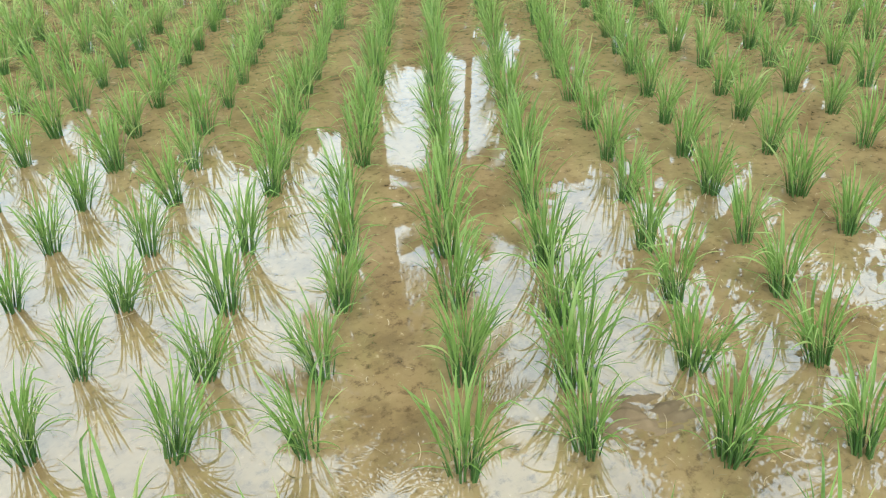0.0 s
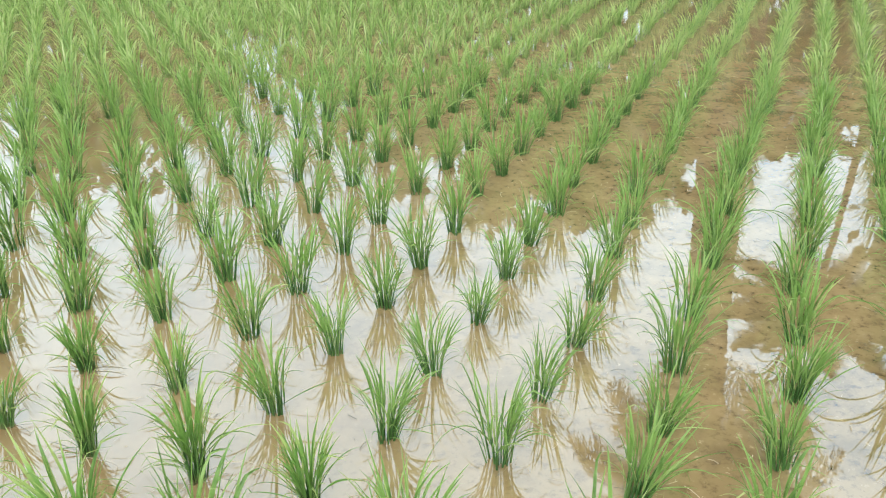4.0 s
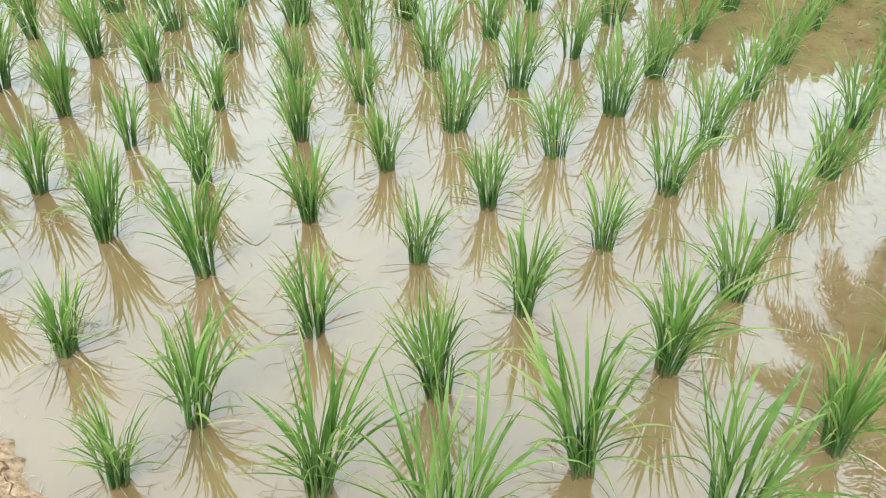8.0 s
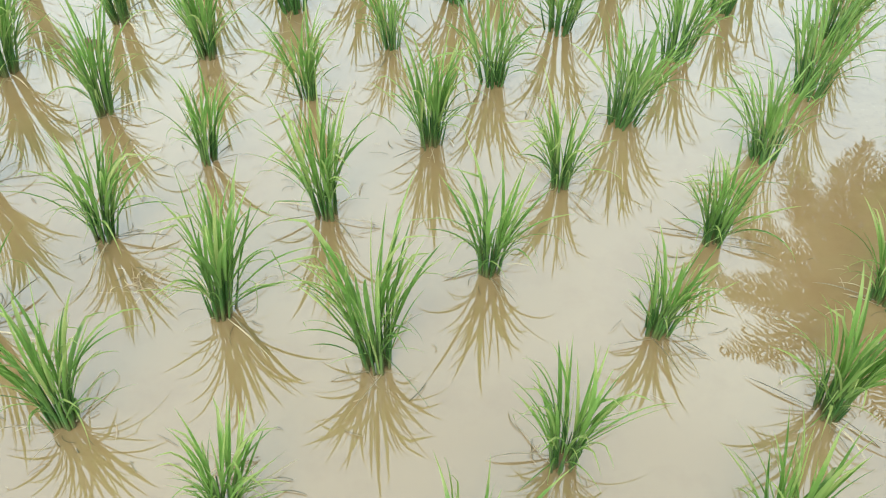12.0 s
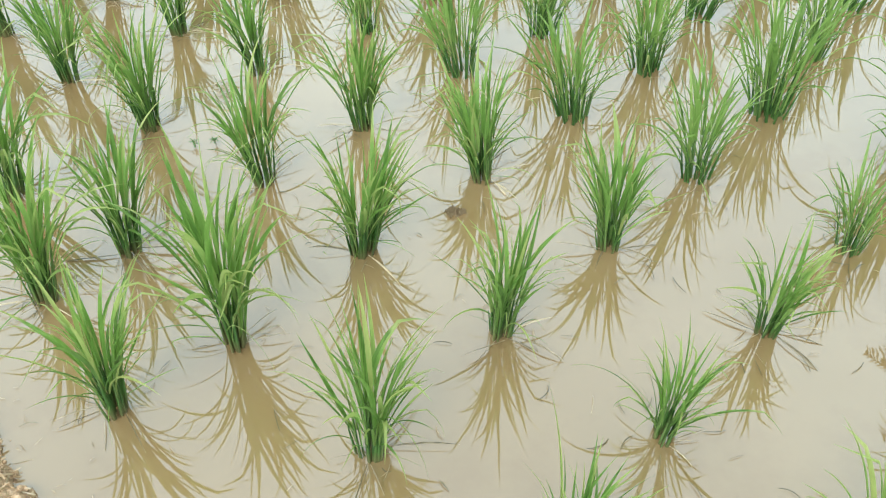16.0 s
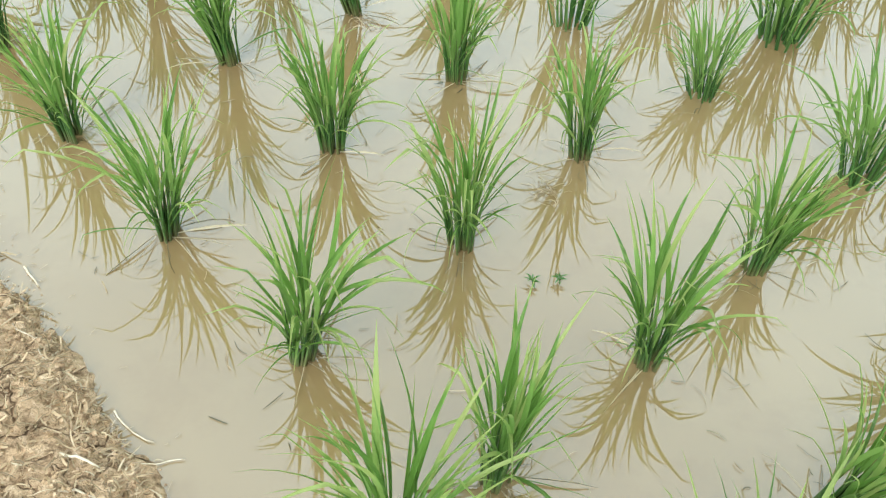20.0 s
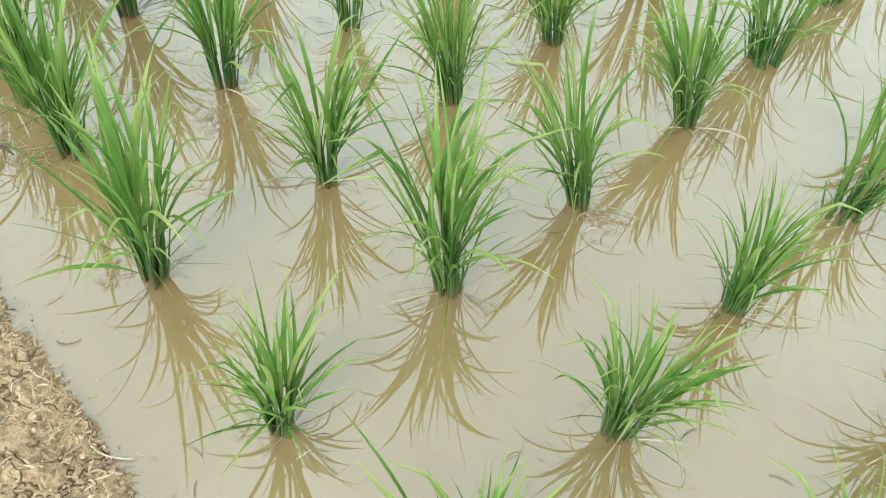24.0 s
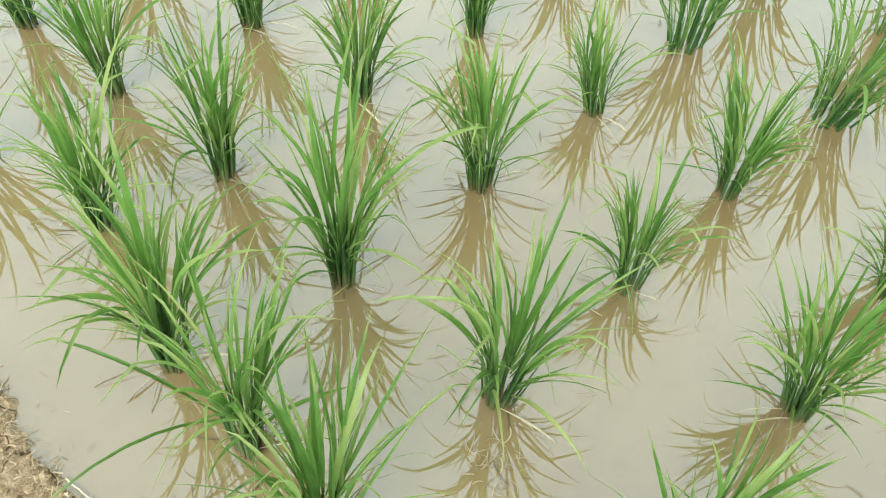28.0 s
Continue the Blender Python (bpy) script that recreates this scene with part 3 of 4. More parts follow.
seed = 1000
for x, y, j, shape in HILLS:
    seed += 1
    r = random.Random(seed)
    h, lx, ly, wide = shape or ((0.295 if j in (-9, -8) else row_height(j)) * r.uniform(0.88, 1.1), r.uniform(-0.05, 0.08), r.uniform(-0.05, 0.05), r.uniform(0.058, 0.08) + (0.012 if j in (-9, -8) else 0.0))
    h *= 1.02 + 0.1 * max(0.0, min(1.0, (j + 1) / 8))
    wide *= 0.9 if j < 1 else 1.0
    if off_bund(x, y) < 1.2 and -5 <= j or off_bund(x, y) < 1.05 and -9 <= j < -5:
        near_hill(x, y, h, wide, (0.8 * lx, 0.8 * ly), seed)
    else:
        mid_hill(x, y, h / 0.28, seed, (lx, ly))
FILL.sort(key=lambda q: math.hypot(q[0] - 0.6, q[1] + 0.4) + (9 if math.hypot(q[0] + 0.5, q[1] - 0.5) > 3.2 and math.atan2(q[0] + 1.5, q[1]) > 1.45 else 0))
soup_b = Soup()
FAR = []
for k in range(8):
    rr = random.Random(700 + k)
    FAR.append(plan_hill(rr, 0.30, rr.randint(15, 19), 0.030, (0, 0), 0.32))
for k, (x, y, j) in enumerate(FILL):
    r = random.Random(9000 + k)
    s = (1.1 if off_bund(x, y) < 1.0 and -14 <= j <= 14 else 1.02) * row_height(j) / 0.28 * r.uniform(0.85, 1.12)
    if k < 150:
        mid_hill(x, y, s, 9000 + k)
        continue
    s *= 0.9
    m = pose(x, y, 0, 0, 0, r.uniform(0, 360)) @ Matrix.Diagonal((s, s, s, 1))
    ti, bl = FAR[r.randrange(8)]
    for t in ti:
        soup_b.add(*tiller_shape(3), m @ tiller_matrix(t))
    for q, bm in (b for n, b in enumerate(bl) if (n + k) % 3):
        soup_b.add(*FAR_SHAPES[q % 16], m @ bm)
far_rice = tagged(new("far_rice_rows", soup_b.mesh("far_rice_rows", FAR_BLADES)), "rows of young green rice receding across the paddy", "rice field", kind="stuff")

# ---------------------------------------------------------------- water, ground, bund
water = tagged(new("water", mesh_of("water", [(-40, -40, 0), (40, -40, 0), (40, 40, 0), (-40, 40, 0)], [(0, 1, 2, 3)], WATER, False)),
               "still brown paddy water mirroring a pale overcast sky", "water", kind="structure")
ground = tagged(new("ground", mesh_of("ground", [(-1500, -1500, -0.12), (1500, -1500, -0.12), (1500, 1500, -0.12), (-1500, 1500, -0.12)], [(0, 1, 2, 3)], MUD, False)),
                "muddy ground stretching under and beyond the paddy", "ground", kind="structure")


def bund_height(s, w):
    """Height of the earth bund: s metres along the edge, w metres back from the water."""
    e = w + 0.03 * noise.noise((s * 2.1, 3.0, 0)) + 0.03 * noise.noise((s * 9, 1.0, 0)) + 0.018 * noise.noise((s * 31, 1.0, 0))
    base = 0.055 * (1 - math.exp(-max(e + 0.02, 0) * 9)) + min(e, 0) * 0.6
    clod = 0.012 * noise.noise((s * 9, w * 9, 0)) + 0.006 * abs(noise.noise((s * 26, w * 26, 5))) + 0.014 * noise.noise((s * 70, w * 70, 9)) + 0.013 * noise.noise((s * 150, w * 150, 2)) + 0.006 * noise.noise((s * 260, w * 260, 4))
    return base + clod * min(1, max(0.15, (e + 0.05) * 9))


def make_bund():
    ns, nw = 760, 84
    verts, faces = [], []
    for a in range(ns + 1):
        s = -0.9 + 6.2 * a / ns
        for b in range(nw + 1):
            w = -0.06 + 1.1 * (b / nw) ** 1.4
            q = EDGE + ALONG * s - INTO * w
            verts.append((q.x, q.y, bund_height(s, w)))
    for a in range(ns):
        for b in range(nw):
            k = a * (nw + 1) + b
            faces.append((k, k + nw + 1, k + nw + 2, k + 1))
    return tagged(new("bund", mesh_of("bund", verts, faces, SOIL)), "low bund of crumbly brown soil along the water", "bund", kind="structure")


make_bund()
far_bund = Soup()
for s0, s1 in ((-14.0, -0.86), (5.26, 18.0)):
    prof = [(0.05, -0.05), (-0.02, 0.03), (-0.12, 0.07), (-0.4, 0.085), (-0.9, 0.085), (-1.1, -0.05)]
    vs = [(*(EDGE + ALONG * s + INTO * w), z) for s in (s0, s1) for w, z in prof]
    far_bund.add(vs, [(k, k + 6, k + 7, k + 1) for k in range(5)])
tagged(new("bund_far", far_bund.mesh("bund_far", SOIL)), "low earth bund running on along the paddy", "bund", kind="structure")


# ---------------------------------------------------------------- trees across the field, seen mirrored in the water
def place(az, dist):
    return dist * math.sin(radians(az)), dist * math.cos(radians(az))


def make_tree(x, y, height, spread, base, leaves, seed, label):
    r = random.Random(seed)
    root = tagged(new("tree"), label, "tree", "trees round the field")
    root.location = (x, y, -0.1)
    wood, crown = Soup(), Soup()
    top = height * 0.8
    trunk = [Vector((r.uniform(-0.2, 0.2) * k, r.uniform(-0.2, 0.2) * k, top * k / 5)) for k in range(6)]
    wood.add(*tube(trunk, [height * 0.022 * (1 - 0.15 * k) for k in range(6)], 8))
    hubs = []
    for k in range(18):
        az, q = r.uniform(0, 6.283), r.random()
        z = base + (height - base) * q
        reach = spread * (0.35 + 0.65 * math.sin(math.pi * (0.15 + 0.75 * q))) * r.uniform(0.45, 1.0)
        tip = Vector((reach * math.cos(az), reach * math.sin(az), z))
        root_at = Vector((0, 0, max(base * 0.6, z - reach * 0.6)))
        mid = root_at.lerp(tip, 0.5) + Vector((0, 0, 0.1 * reach))
        wood.add(*tube([root_at, mid, tip], [height * 0.008, height * 0.005, height * 0.002], 5))
        hubs += [tip, mid.lerp(tip, 0.5)]
    for k in range(leaves):
        h = r.choice(hubs)
        q = spread * 0.15
        c = h + Vector((r.gauss(0, q), r.gauss(0, q), r.gauss(0, q * 0.7)))
        s = r.uniform(0.05, 0.13)
        m = Matrix.Translation(c) @ Euler((r.uniform(0, 6), r.uniform(0, 6), r.uniform(0, 6))).to_matrix().to_4x4()
        crown.add([(-s, 0, 0), (0, -s * 0.45, s * 0.1), (s, 0, 0), (0, s * 0.45, s * 0.1)], [(0, 1, 2, 3)], m)
    child("trunk", wood.mesh("trunk", BARK), root)
    child("crown", crown.mesh("crown", CANOPY), root)
    return root


def make_palm(x, y, height, reach, seed, fronds, girth, lean, hang, rise=1.2, arch=0.7):
    """A palm: ringed trunk and a head of arching fronds with separate leaflets."""
    r = random.Random(seed)
    root = tagged(new("palm_tree"), "tall palm with feathery fronds, mirrored in the water", "palm tree", "trees round the field")
    root.location = (x, y, -0.1)
    pts = [Vector((lean[0] * (k / 8) ** 2, lean[1] * (k / 8) ** 2, height * k / 8)) for k in range(9)]
    child("trunk", mesh_of("trunk", *tube(pts, [girth * (1.25 - 0.05 * k) for k in range(9)], 9), BARK), root)
    head = pts[-1]
    for k in range(fronds):
        az, up = 2.4 * k, rise - (rise + hang) * k / fronds
        soup = Soup()
        p, a = head.copy(), up
        n = 16
        for q in range(n):
            way = Vector((math.cos(a) * math.cos(az), math.cos(a) * math.sin(az), math.sin(a)))
            nxt = p + way * (reach / n)
            soup.add(*tube([p, nxt], [0.02, 0.018], 3))
            side = Vector((-math.sin(az), math.cos(az), 0))
            for sgn in (-1, 1):
                for u in (0.25, 0.75):
                    f0 = p.lerp(nxt, u)
                    length = reach * 0.26 * math.sin(math.pi * min(1, 0.18 + 0.8 * q / n)) * r.uniform(0.85, 1.1)
                    tip = f0 + (side * sgn * 0.85 + way * 0.55 + Vector((0, 0, -0.35))) * length
                    wd = way * 0.03
                    soup.add([f0 - wd, f0 + wd, f0.lerp(tip, 0.6) + wd * 0.8, tip, f0.lerp(tip, 0.6) - wd * 0.8], [(0, 1, 2, 3, 4)])
            p = nxt
            a -= (arch + 0.9 * hang) / n * (0.5 + q / n)
        child("frond", soup.mesh("frond", CANOPY, False), root)
    return root


TREE_LABEL = "tall leafy tree beyond the paddy, mirrored in the water"
make_palm(8.5, 11.3, 10.6, 3.2, 1, 48, 0.38, (0.3, -0.3), 0.9)
make_palm(9.9, 9.6, 5.5, 1.8, 2, 30, 0.055, (-0.25, 0.15), 0.05, 0.5, 0.35)
make_tree(11.7, 5.1, 11.5, 1.9, 2.8, 8000, 3, TREE_LABEL)
make_tree(12.6, 2.3, 10.0, 2.3, 2.6, 7000, 4, TREE_LABEL)
make_tree(8.25, 11.0, 4.3, 0.75, 0.6, 5000, 6, "bushy young tree beyond the paddy, mirrored in the water")
make_tree(11.4, 8.9, 5.6, 0.7, 2.4, 3000, 2, TREE_LABEL)


# the height of the woods, in degrees, up to each bearing
SKYLINE = ((-12, 9.8), (-6, 16.3), (0, 13.8), (6, 7.8), (9, 11.5), (12, 14.8), (17, 17.3), (29, 20.3), (33, 18.8), (43, 15.3), (46, 13.3), (180, 23.5))


def far_woods():
    r = random.Random(77)
    soup = Soup()
    for az in range(-75, 110):
        x, y = place(az + r.uniform(-0.5, 0.5), 62 + r.uniform(-5, 5))
        rise = next(e for limit, e in SKYLINE if az < limit)
        top = 62 * math.tan(radians(rise)) * (1 + 0.07 * noise.noise((az * 0.3, 0, 0))) + r.uniform(-1.2, 0.6)
        for k in range(170):
            z = top * r.random() ** 0.7
            c = Vector((x + r.gauss(0, 1.0), y + r.gauss(0, 1.0), z))
            s = r.uniform(0.55, 1.15)
            m = Matrix.Translation(c) @ Euler((r.uniform(0, 6), r.uniform(0, 6), r.uniform(0, 6))).to_matrix().to_4x4()
            soup.add([(-s, 0, 0), (0, -s * 0.6, 0), (s, 0, 0), (0, s * 0.6, 0)], [(0, 1, 2, 3)], m)
    return tagged(new("far_woods", soup.mesh("far_woods", CANOPY)), "dark line of distant trees round the fields", "woods", kind="stuff")


far_woods()


# ---------------------------------------------------------------- litter and weeds on the bund
def bund_litter():
    r = random.Random(41)
    straw, clods, flakes = Soup(), Soup(), Soup()
    for k in range(9000):
        s, w = r.uniform(0.3, 4.9), -0.012 + 0.34 * r.random() ** 1.9
        if r.random() < (0.62 if s > 2.75 else 0.72 if s < 1.5 else 0.0) + 1.5 * w:
            continue
        q = EDGE + ALONG * s - INTO * w
        m = pose(q.x, q.y, bund_height(s, w) + 0.004, r.uniform(-25, 25), r.uniform(-20, 20), r.uniform(0, 360))
        straw.add(*straw_strip(r, r.uniform(0.007, 0.026) * (1.9 if r.random() < 0.08 else 1.0), r.uniform(0.0008, 0.0026), 0.55), m)
    for k in range(30000):
        s, w = r.uniform(0.3, 4.9), -0.008 + 0.34 * r.random() ** 1.25
        q = EDGE + ALONG * s - INTO * w
        m = pose(q.x, q.y, bund_height(s, w) + 0.003, r.uniform(-60, 60), r.uniform(-35, 35), r.gauss(-10, 60))
        flakes.add(*straw_strip(r, 0.004 + 0.016 * r.random() ** 2, 0.0009 + 0.0026 * r.random() ** 1.5, 0.8), m)
    for k in range(4500):
        s, w = r.uniform(0.2, 4.9), -0.012 + 0.36 * r.random() ** 2.2
        q = EDGE + ALONG * s - INTO * w
        size = r.uniform(0.0012, 0.0045) * (2.2 if r.random() < 0.08 else 1)
        bm = bmesh.new()
        bmesh.ops.create_icosphere(bm, subdivisions=1, radius=size)
        vs = [v.co * r.uniform(0.65, 1.3) for v in bm.verts]
        fs = [tuple(v.index for v in f.verts) for f in bm.faces]
        bm.free()
        clods.add(vs, fs, pose(q.x, q.y, bund_height(s, w) + size * 0.2, r.uniform(0, 90), 0, r.uniform(0, 360)))
    tagged(new("straw_litter", straw.mesh("straw_litter", STRAW)), "chopped dry straw strewn over the earth bund", "straw", kind="stuff")
    tagged(new("leaf_flakes", flakes.mesh("leaf_flakes", FLAKE)), "brown dead leaf flakes scattered on the bund", "leaf litter", kind="stuff")
    tagged(new("soil_clods", clods.mesh("soil_clods", SOIL, False)), "small brown soil crumbs on the bund", "soil", kind="stuff")


bund_litter()


def straw_stalk(x, y, turn, length, thick, curve, label):
    """A single long stalk or root, round and slightly crooked, lying on the soil or at the water's edge."""
    r = random.Random(round(1000 * (x + y)))
    p, a, pts = Vector((x, y)), radians(turn) - curve / 2, []
    for k in range(8):
        side = Vector((p.x, p.y)) - EDGE
        ground_z = max(0.0, bund_height(side.dot(ALONG), -side.dot(INTO))) if side.dot(INTO) < 0.05 else 0.0
        pts.append(Vector((p.x, p.y, ground_z + thick + 0.003)))
        p = p + Vector((math.cos(a), math.sin(a))) * (length / 7)
        a += curve / 7 + r.gauss(0, 0.12)
    base = pts[0].copy()
    ob = tagged(new("straw_stalk", mesh_of("straw_stalk", *tube([q - base for q in pts], [thick * f for f in (1.3, 1, 1, 0.95, 0.9, 0.85, 0.8, 0.4)], 6), STALK)), label, "straw", "stalks on the bund")
    ob.location = base


PALE = "pale dry straw stalk lying on the crumbly soil"
for x, y, turn, length, thick, curve, label in (
        (-2.375, 2.198, -6, 0.059, 0.0022, 0.2, PALE), (-2.350, 2.148, 0, 0.075, 0.0016, -0.5, PALE),
        (-2.306, 2.146, -73, 0.033, 0.0012, 0.2, PALE), (-2.331, 2.067, -29, 0.049, 0.0018, 0.4, PALE), (-2.258, 2.021, 76, 0.040, 0.0013, 0.3, PALE),
        (-2.576, 2.289, 86, 0.13, 0.0026, -0.7, "long pale crooked root lying on cracked soil"),
        (-2.538, 2.376, -31, 0.045, 0.0013, 0.2, PALE), (-2.490, 2.350, -38, 0.038, 0.0011, 0.2, PALE), (-3.042, 2.827, -42, 0.048, 0.0012, 0.2, PALE),
        (-3.058, 2.755, 46, 0.052, 0.0014, 0.1, PALE), (-3.048, 2.735, 43, 0.023, 0.0014, 0.1, PALE),
        (-2.348, 2.282, -38, 0.082, 0.0012, 0.2, "grey straw stalk trailing from the bund into the water"),
        (-2.276, 2.211, 28, 0.053, 0.0010, 0.1, "grey straw stalk trailing from the bund into the water"),
        (-2.237, 2.176, -42, 0.151, 0.0012, 0.2, "long grey straw stalk lying along the water's edge"),
        (-2.907, 2.724, -21, 0.062, 0.0014, 0.1, "grey straw stalk trailing from the bund into the water"),
        (-2.594, 2.496, -36, 0.053, 0.0016, 0.1, "pale straw stalk floating beside the bund"),
        (-3.554, 3.309, -31, 0.067, 0.0016, 0.2, "pale straw stalk floating beside the bund")):
    straw_stalk(x, y, turn, length, thick, curve, label)


def oval_leaf(length, width):
    verts, faces = [], []
    n = 6
    for k in range(n + 1):
        s = k / n
        w = width * math.sin(math.pi * min(1, 0.06 + s * 0.94)) ** 0.8
        z = length * 0.12 * math.sin(math.pi * s)
        verts += [(length * s, -w / 2, z + w * 0.12), (length * s, 0, z), (length * s, w / 2, z + w * 0.12)]
    for k in range(n):
        i = 3 * k
        faces += [(i, i + 1, i + 4, i + 3), (i + 1, i + 2, i + 5, i + 4)]
    return verts, faces


def make_weed(x, y, z, size, leaves, seed, label, group="weeds on the bund", leafage=WEED, narrow=0.46):
    r = random.Random(seed)
    root = tagged(new("weed"), label, "weed", group)
    root.location = (x, y, z)
    child("stem", mesh_of("stem", *tube([Vector((0, 0, -0.01)), Vector((0.1 * size, 0, 0.5 * size)), Vector((0, 0.1 * size, size))], [size * 0.05, size * 0.04, size * 0.03], 6), leafage), root)
    for k in range(leaves):
        h = size * (0.45 + 0.55 * k / leaves)
        m = pose(0, 0, h, 0, 0, 137.5 * k + r.uniform(-20, 20)) @ pose(0, 0, 0, 0, r.uniform(-35, 5), 0)
        ob = child("leaf", mesh_of("leaf", *oval_leaf(size * r.uniform(0.6, 1.0), size * narrow * r.uniform(0.82, 1.2)), leafage), root)
        ob.matrix_local = m


def on_bund(x, y):
    p = Vector((x, y)) - EDGE
    return bund_height(p.dot(ALONG), -p.dot(INTO))


BROAD = "small pale green broad-leaved weed on the soil bund"
for k, (x, y, size, leaves) in enumerate(((-2.757, 2.534, 0.038, 7), (-2.641, 2.372, 0.018, 5), (-2.658, 2.327, 0.016, 4),
                                          (-3.239, 2.979, 0.035, 5), (-3.135, 2.898, 0.03, 4), (-2.063, 1.933, 0.014, 4), (-2.160, 1.970, 0.022, 6), (-2.056, 1.939, 0.02, 6), (-2.164, 2.029, 0.014, 6))):
    make_weed(x, y, on_bund(x, y), size, leaves, 60 + k, BROAD)
for k, (x, y) in enumerate(((-1.803, 2.616), (-1.761, 2.628))):
    make_weed(x, y, 0.0, 0.016, 11, 80 + k, "tiny dark spiky water weed standing in the paddy water", "water weeds", STEM, 0.16)


def rice_seedling(x, y, seed):
    r = random.Random(seed)
    root = tagged(new("rice_seedling"), "single thin yellow-green rice seedling in the water", "rice plant")
    root.location = (x, y, 0)
    for k in range(4):
        m = pose(0, 0, -0.005, 0, 0, 90 * k + r.uniform(-30, 30)) @ pose(0, 0, 0, 0, r.uniform(4, 22), 0)
        q = r.uniform(0.08, 0.14)
        child("leaf_blade", BLADE_MESH[r.randrange(30)], root).matrix_local = m @ Matrix.Diagonal((q, q * 1.1, q, 1))


rice_seedling(2.307, 2.448, 5)


def floating_litter():
    """Bits of straw and dead leaf lying on the water, thickest along the bund and round the hills."""
    r = random.Random(52)
    soup = Soup()
    for k in range(700):
        s, w = r.uniform(-1.0, 5.6), 0.004 + 0.07 * r.random() ** 3
        q = EDGE + ALONG * s + INTO * w
        soup.add(*straw_strip(r, r.uniform(0.004, 0.016), r.uniform(0.0005, 0.0011)), pose(q.x, q.y, 0.003, 0, 0, r.uniform(0, 360)))
    for x, y, j, shape in HILLS:
        for k in range(r.randint(2, 6)):
            d, az = r.uniform(0.03, 0.14), r.uniform(0, 6.283)
            soup.add(*straw_strip(r, r.uniform(0.008, 0.04), r.uniform(0.0006, 0.0018)), pose(x + d * math.cos(az), y + d * math.sin(az), 0.003, 0, 0, r.uniform(0, 360)))
    # pale bits over the eastern bed: straw, and added flecks for water glints
    for k in range(2600):
        x, y = r.uniform(1.0, 5.5), r.uniform(-0.3, 4.5)
        if noise.noise((x * 1.7, y * 1.7, 3)) + 0.35 * r.random() < 0.05:
            continue
        soup.add(*straw_strip(r, 0.008 + 0.06 * r.random() ** 2, r.uniform(0.0008, 0.0024), 0.9), pose(x, y, 0.003, 0, 0, r.uniform(0, 360)))
    for x, y, turn, length in ((-0.60, 1.742, -18, 0.085), (-0.932, 1.711, 60, 0.05), (-3.40, 3.27, 10, 0.07), (-3.30, 3.24, -30, 0.05), (-3.08, 2.944, 45, 0.03), (-0.95, 1.66, 20, 0.07)):
        soup.add(*straw_strip(r, length, 0.0022), pose(x, y, 0.004, 0, 0, turn))
    tagged(new("floating_straw", soup.mesh("floating_straw", STRAW)), "bits of pale straw floating on the muddy water", "straw", kind="stuff")


floating_litter()


def strips_and_crumbs():
    """Dark surface strips for rotted blade, root and reflections, and crumbs of mud along the bund."""
    r = random.Random(58)
    soup, crumbs = Soup(), Soup()
    # mostly dark reflections of blades, laid on the water as strips
    for x, y, j, shape in HILLS:
        for k in range(r.randint(5, 11)):
            d, az = 0.02 + 0.13 * r.random() ** 1.6, r.uniform(0, 6.283)
            soup.add(*straw_strip(r, r.uniform(0.008, 0.045), r.uniform(0.0006, 0.0016), 0.9), pose(x + d * math.cos(az), y + d * math.sin(az), 0.002, 0, 0, math.degrees(az) + r.gauss(0, 45)))
    for k in range(420):
        s, w = r.uniform(0.2, 5.0), -0.006 + 0.04 * r.random() ** 2
        w += 0.02 * noise.noise((s * 6, 2.0, 0))
        q = EDGE + ALONG * s + INTO * w
        size = r.uniform(0.0008, 0.0026)
        crumbs.add([(size * r.uniform(0.6, 1.4) * a, size * r.uniform(0.6, 1.4) * b, size * 0.45 * c) for a, b, c in ((1, 0, 0), (0, 1, 0), (-1, 0, 0), (0, -1, 0), (0, 0, 1), (0, 0, -1))],
                   [(0, 1, 4), (1, 2, 4), (2, 3, 4), (3, 0, 4), (1, 0, 5), (2, 1, 5), (3, 2, 5), (0, 3, 5)], pose(q.x, q.y, 0.0005, 0, 0, r.uniform(0, 360)))
    tagged(new("rotted_scraps", soup.mesh("rotted_scraps", DARK_STRIP)), "dark leaf scraps and blade reflections drawn as strips on the water", "leaf litter", kind="stuff")
    tagged(new("mud_crumbs", crumbs.mesh("mud_crumbs", SOIL, False)), "wet brown crumbs of mud in the shallows along the bund", "mud", kind="stuff")


strips_and_crumbs()


def mud_patch(x, y, long, wide, turn, seed):
    """A low hump of wet mud that just breaks the surface."""
    verts, faces = [], []
    n = 26
    for a in range(n + 1):
        for b in range(n + 1):
            u, v = 2 * a / n - 1, 2 * b / n - 1
            rad = math.hypot(u, v)
            z = 0.016 * (0.75 - rad) + 0.02 * noise.noise((u * 3 + seed, v * 3, 0)) + 0.008 * noise.noise((u * 9, v * 9, seed))
            verts.append((u * long, v * wide, max(-0.03, z)))
    for a in range(n):
        for b in range(n):
            k = a * (n + 1) + b
            faces.append((k, k + n + 1, k + n + 2, k + 1))
    ob = tagged(new("mud_hump", mesh_of("mud_hump", verts, faces, MUD)), "low hump of wet brown mud breaking the water", "mud")
    ob.matrix_local = pose(x, y, 0, 0, 0, turn)


mud_patch(2.151, 0.186, 0.16, 0.07, -35, 1.0)


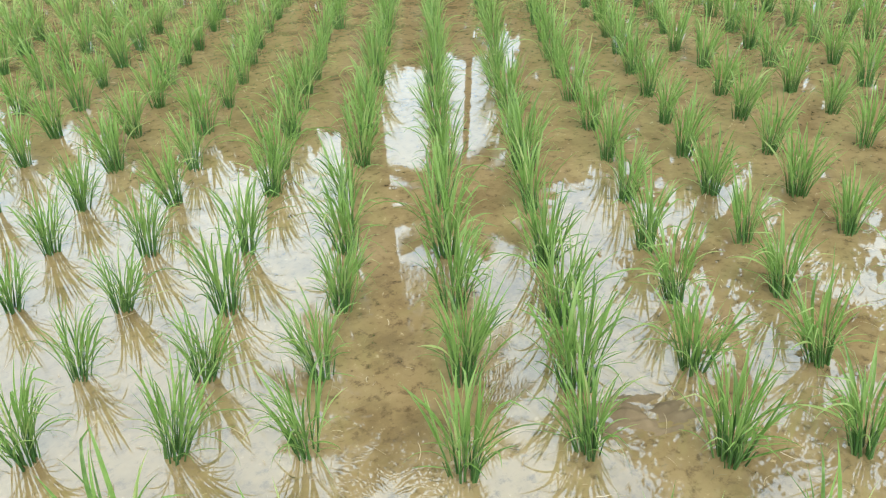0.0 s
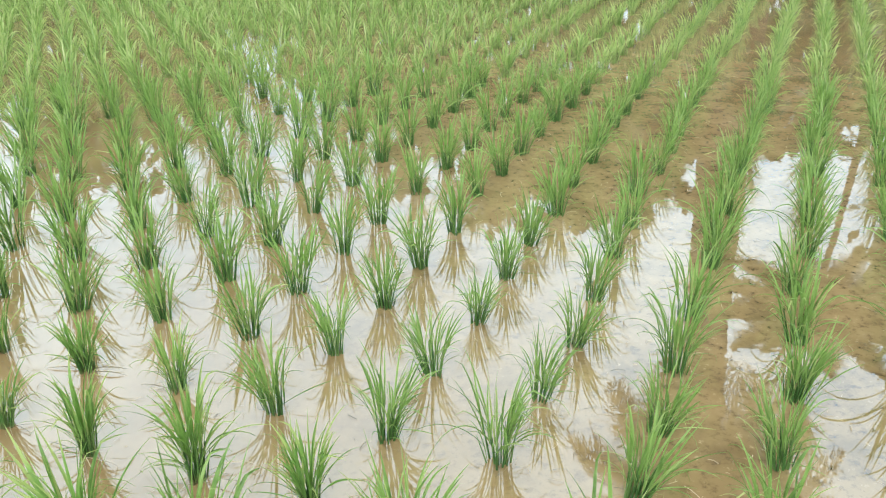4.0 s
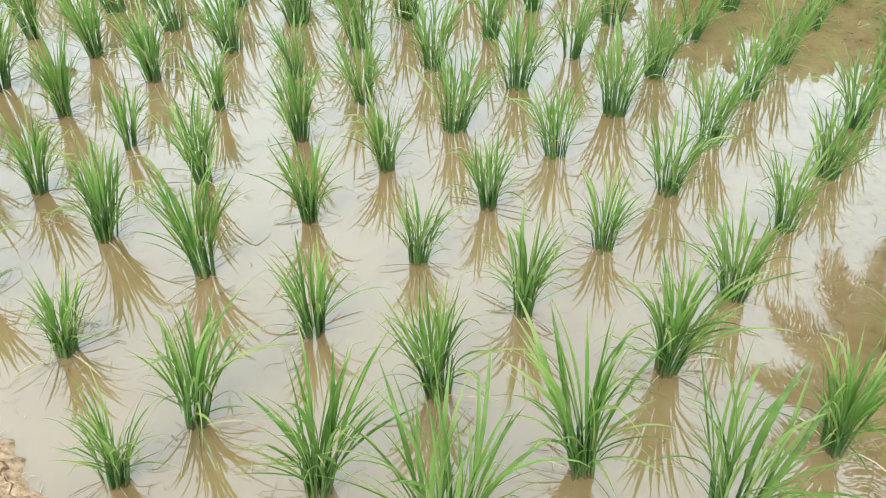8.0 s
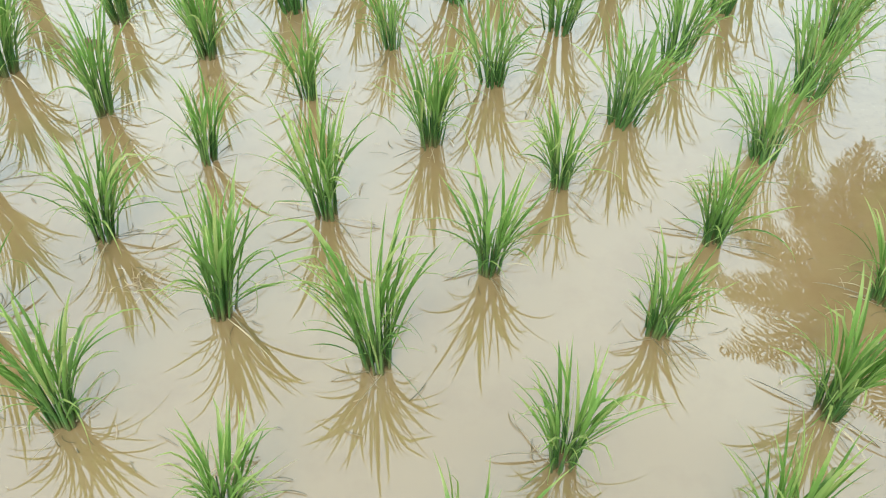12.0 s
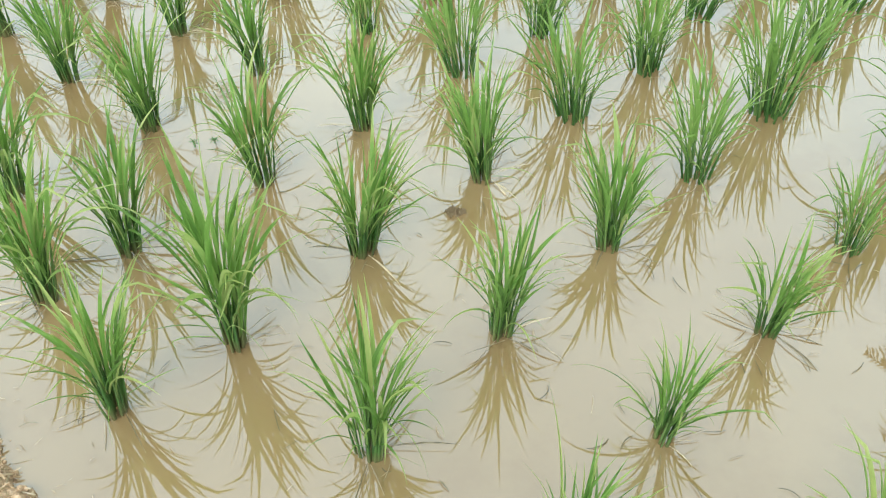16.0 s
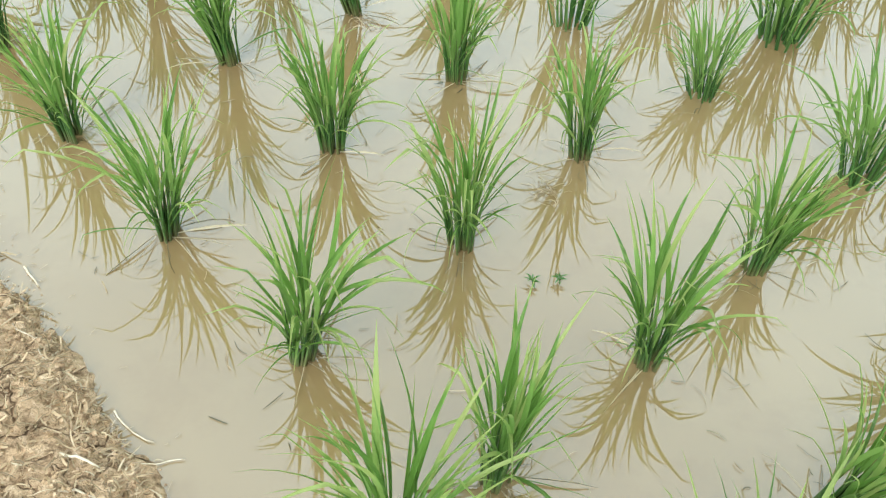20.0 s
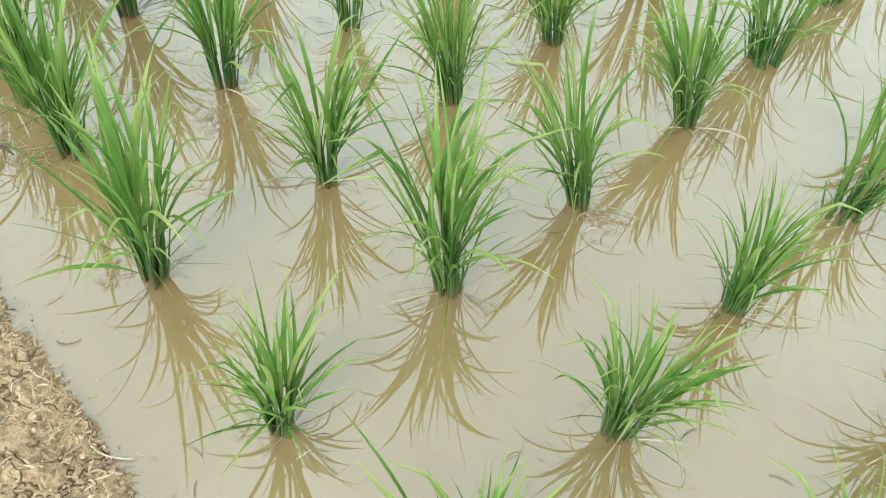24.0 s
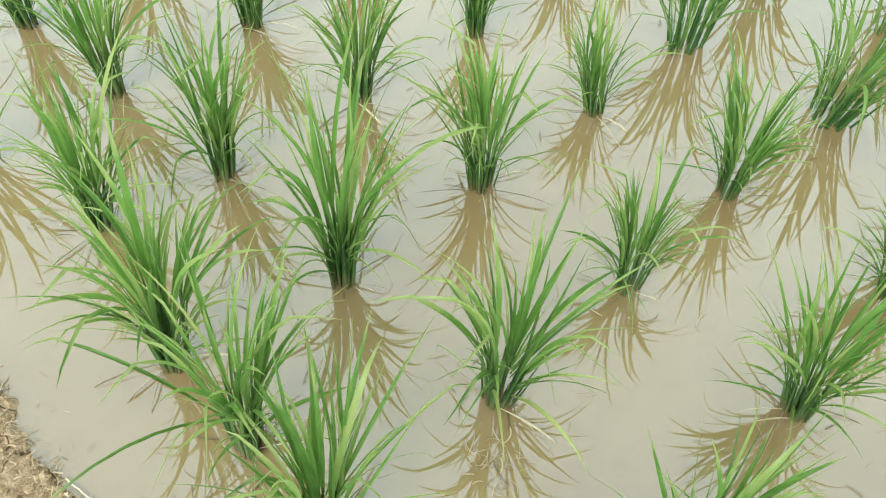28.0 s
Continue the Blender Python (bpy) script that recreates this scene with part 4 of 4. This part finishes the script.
def floating_twig(x, y, turn, length):
    """A dark waterlogged twig with ragged dry grass caught on it."""
    r = random.Random(8)
    root = tagged(new("floating_twig"), "dark wet twig with ragged dry grass floating by the rice", "twig")
    root.matrix_local = pose(x, y, 0.002, 0, 0, turn)
    pts = [Vector((length * k / 6, 0.006 * math.sin(k * 1.7), 0.003 * math.sin(k * 0.9))) for k in range(7)]
    child("stick", mesh_of("stick", *tube(pts, [0.004, 0.005, 0.0055, 0.005, 0.0045, 0.004, 0.002], 6), BARK), root)
    soup = Soup()
    for k in range(190):
        m = pose(length * r.uniform(0.1, 1.45), r.gauss(-0.008, 0.02), 0.003, r.uniform(-20, 20), r.uniform(-15, 15), r.gauss(0, 50))
        soup.add(*straw_strip(r, r.uniform(0.008, 0.05), r.uniform(0.0006, 0.002)), m)
    child("dry_grass", soup.mesh("dry_grass", STRAW), root, "ragged pale dry grass")


floating_twig(-3.422, 3.278, -10.7, 0.15)


def fallen_leaf(x, y, turn, length, width):
    """A yellow fallen blade lying flat on the water."""
    v, f = oval_leaf(length, width)
    ob = tagged(new("fallen_leaf", mesh_of("fallen_leaf", [(p[0], p[1], p[2] * 0.15) for p in v], f, YELLOW)), "yellow fallen leaf floating on the water", "leaf")
    ob.matrix_local = pose(x, y, 0.005, 0, 0, turn)


fallen_leaf(-3.345, 3.238, -22, 0.07, 0.010)
mud_patch(-1.219, 2.437, 0.022, 0.012, 15, 7.0)



def straw_tangle(x, y, size, seed, label):
    """A small loose heap of pale dead roots and straw lying on the water."""
    r = random.Random(seed)
    soup = Soup()
    for k in range(48):
        d, az = size * r.random() ** 0.7, r.uniform(0, 360)
        m = pose(d * math.cos(radians(az)), d * math.sin(radians(az)), r.uniform(0.001, 0.004), r.uniform(-12, 12), r.uniform(-12, 12), r.uniform(0, 360))
        soup.add(*straw_strip(r, size * r.uniform(0.25, 0.9), r.uniform(0.0006, 0.0018), 1.2), m)
    ob = tagged(new("straw_tangle", soup.mesh("straw_tangle", STRAW)), label, "straw", "tangles of dead straw", "stuff")
    ob.location = (x, y, 0.001)


ROOTS = "pale tangle of dead roots at the foot of a rice plant"
straw_tangle(-0.945, 1.590, 0.038, 1, "loose pale tangle of dead straw afloat by the rice")
straw_tangle(-2.220, 3.270, 0.040, 2, ROOTS)
straw_tangle(-2.963, 3.399, 0.042, 3, ROOTS)
straw_tangle(-1.800, 2.830, 0.034, 4, ROOTS)
straw_tangle(-3.000, 3.010, 0.026, 5, ROOTS)
straw_tangle(-0.748, 1.214, 0.034, 6, ROOTS)
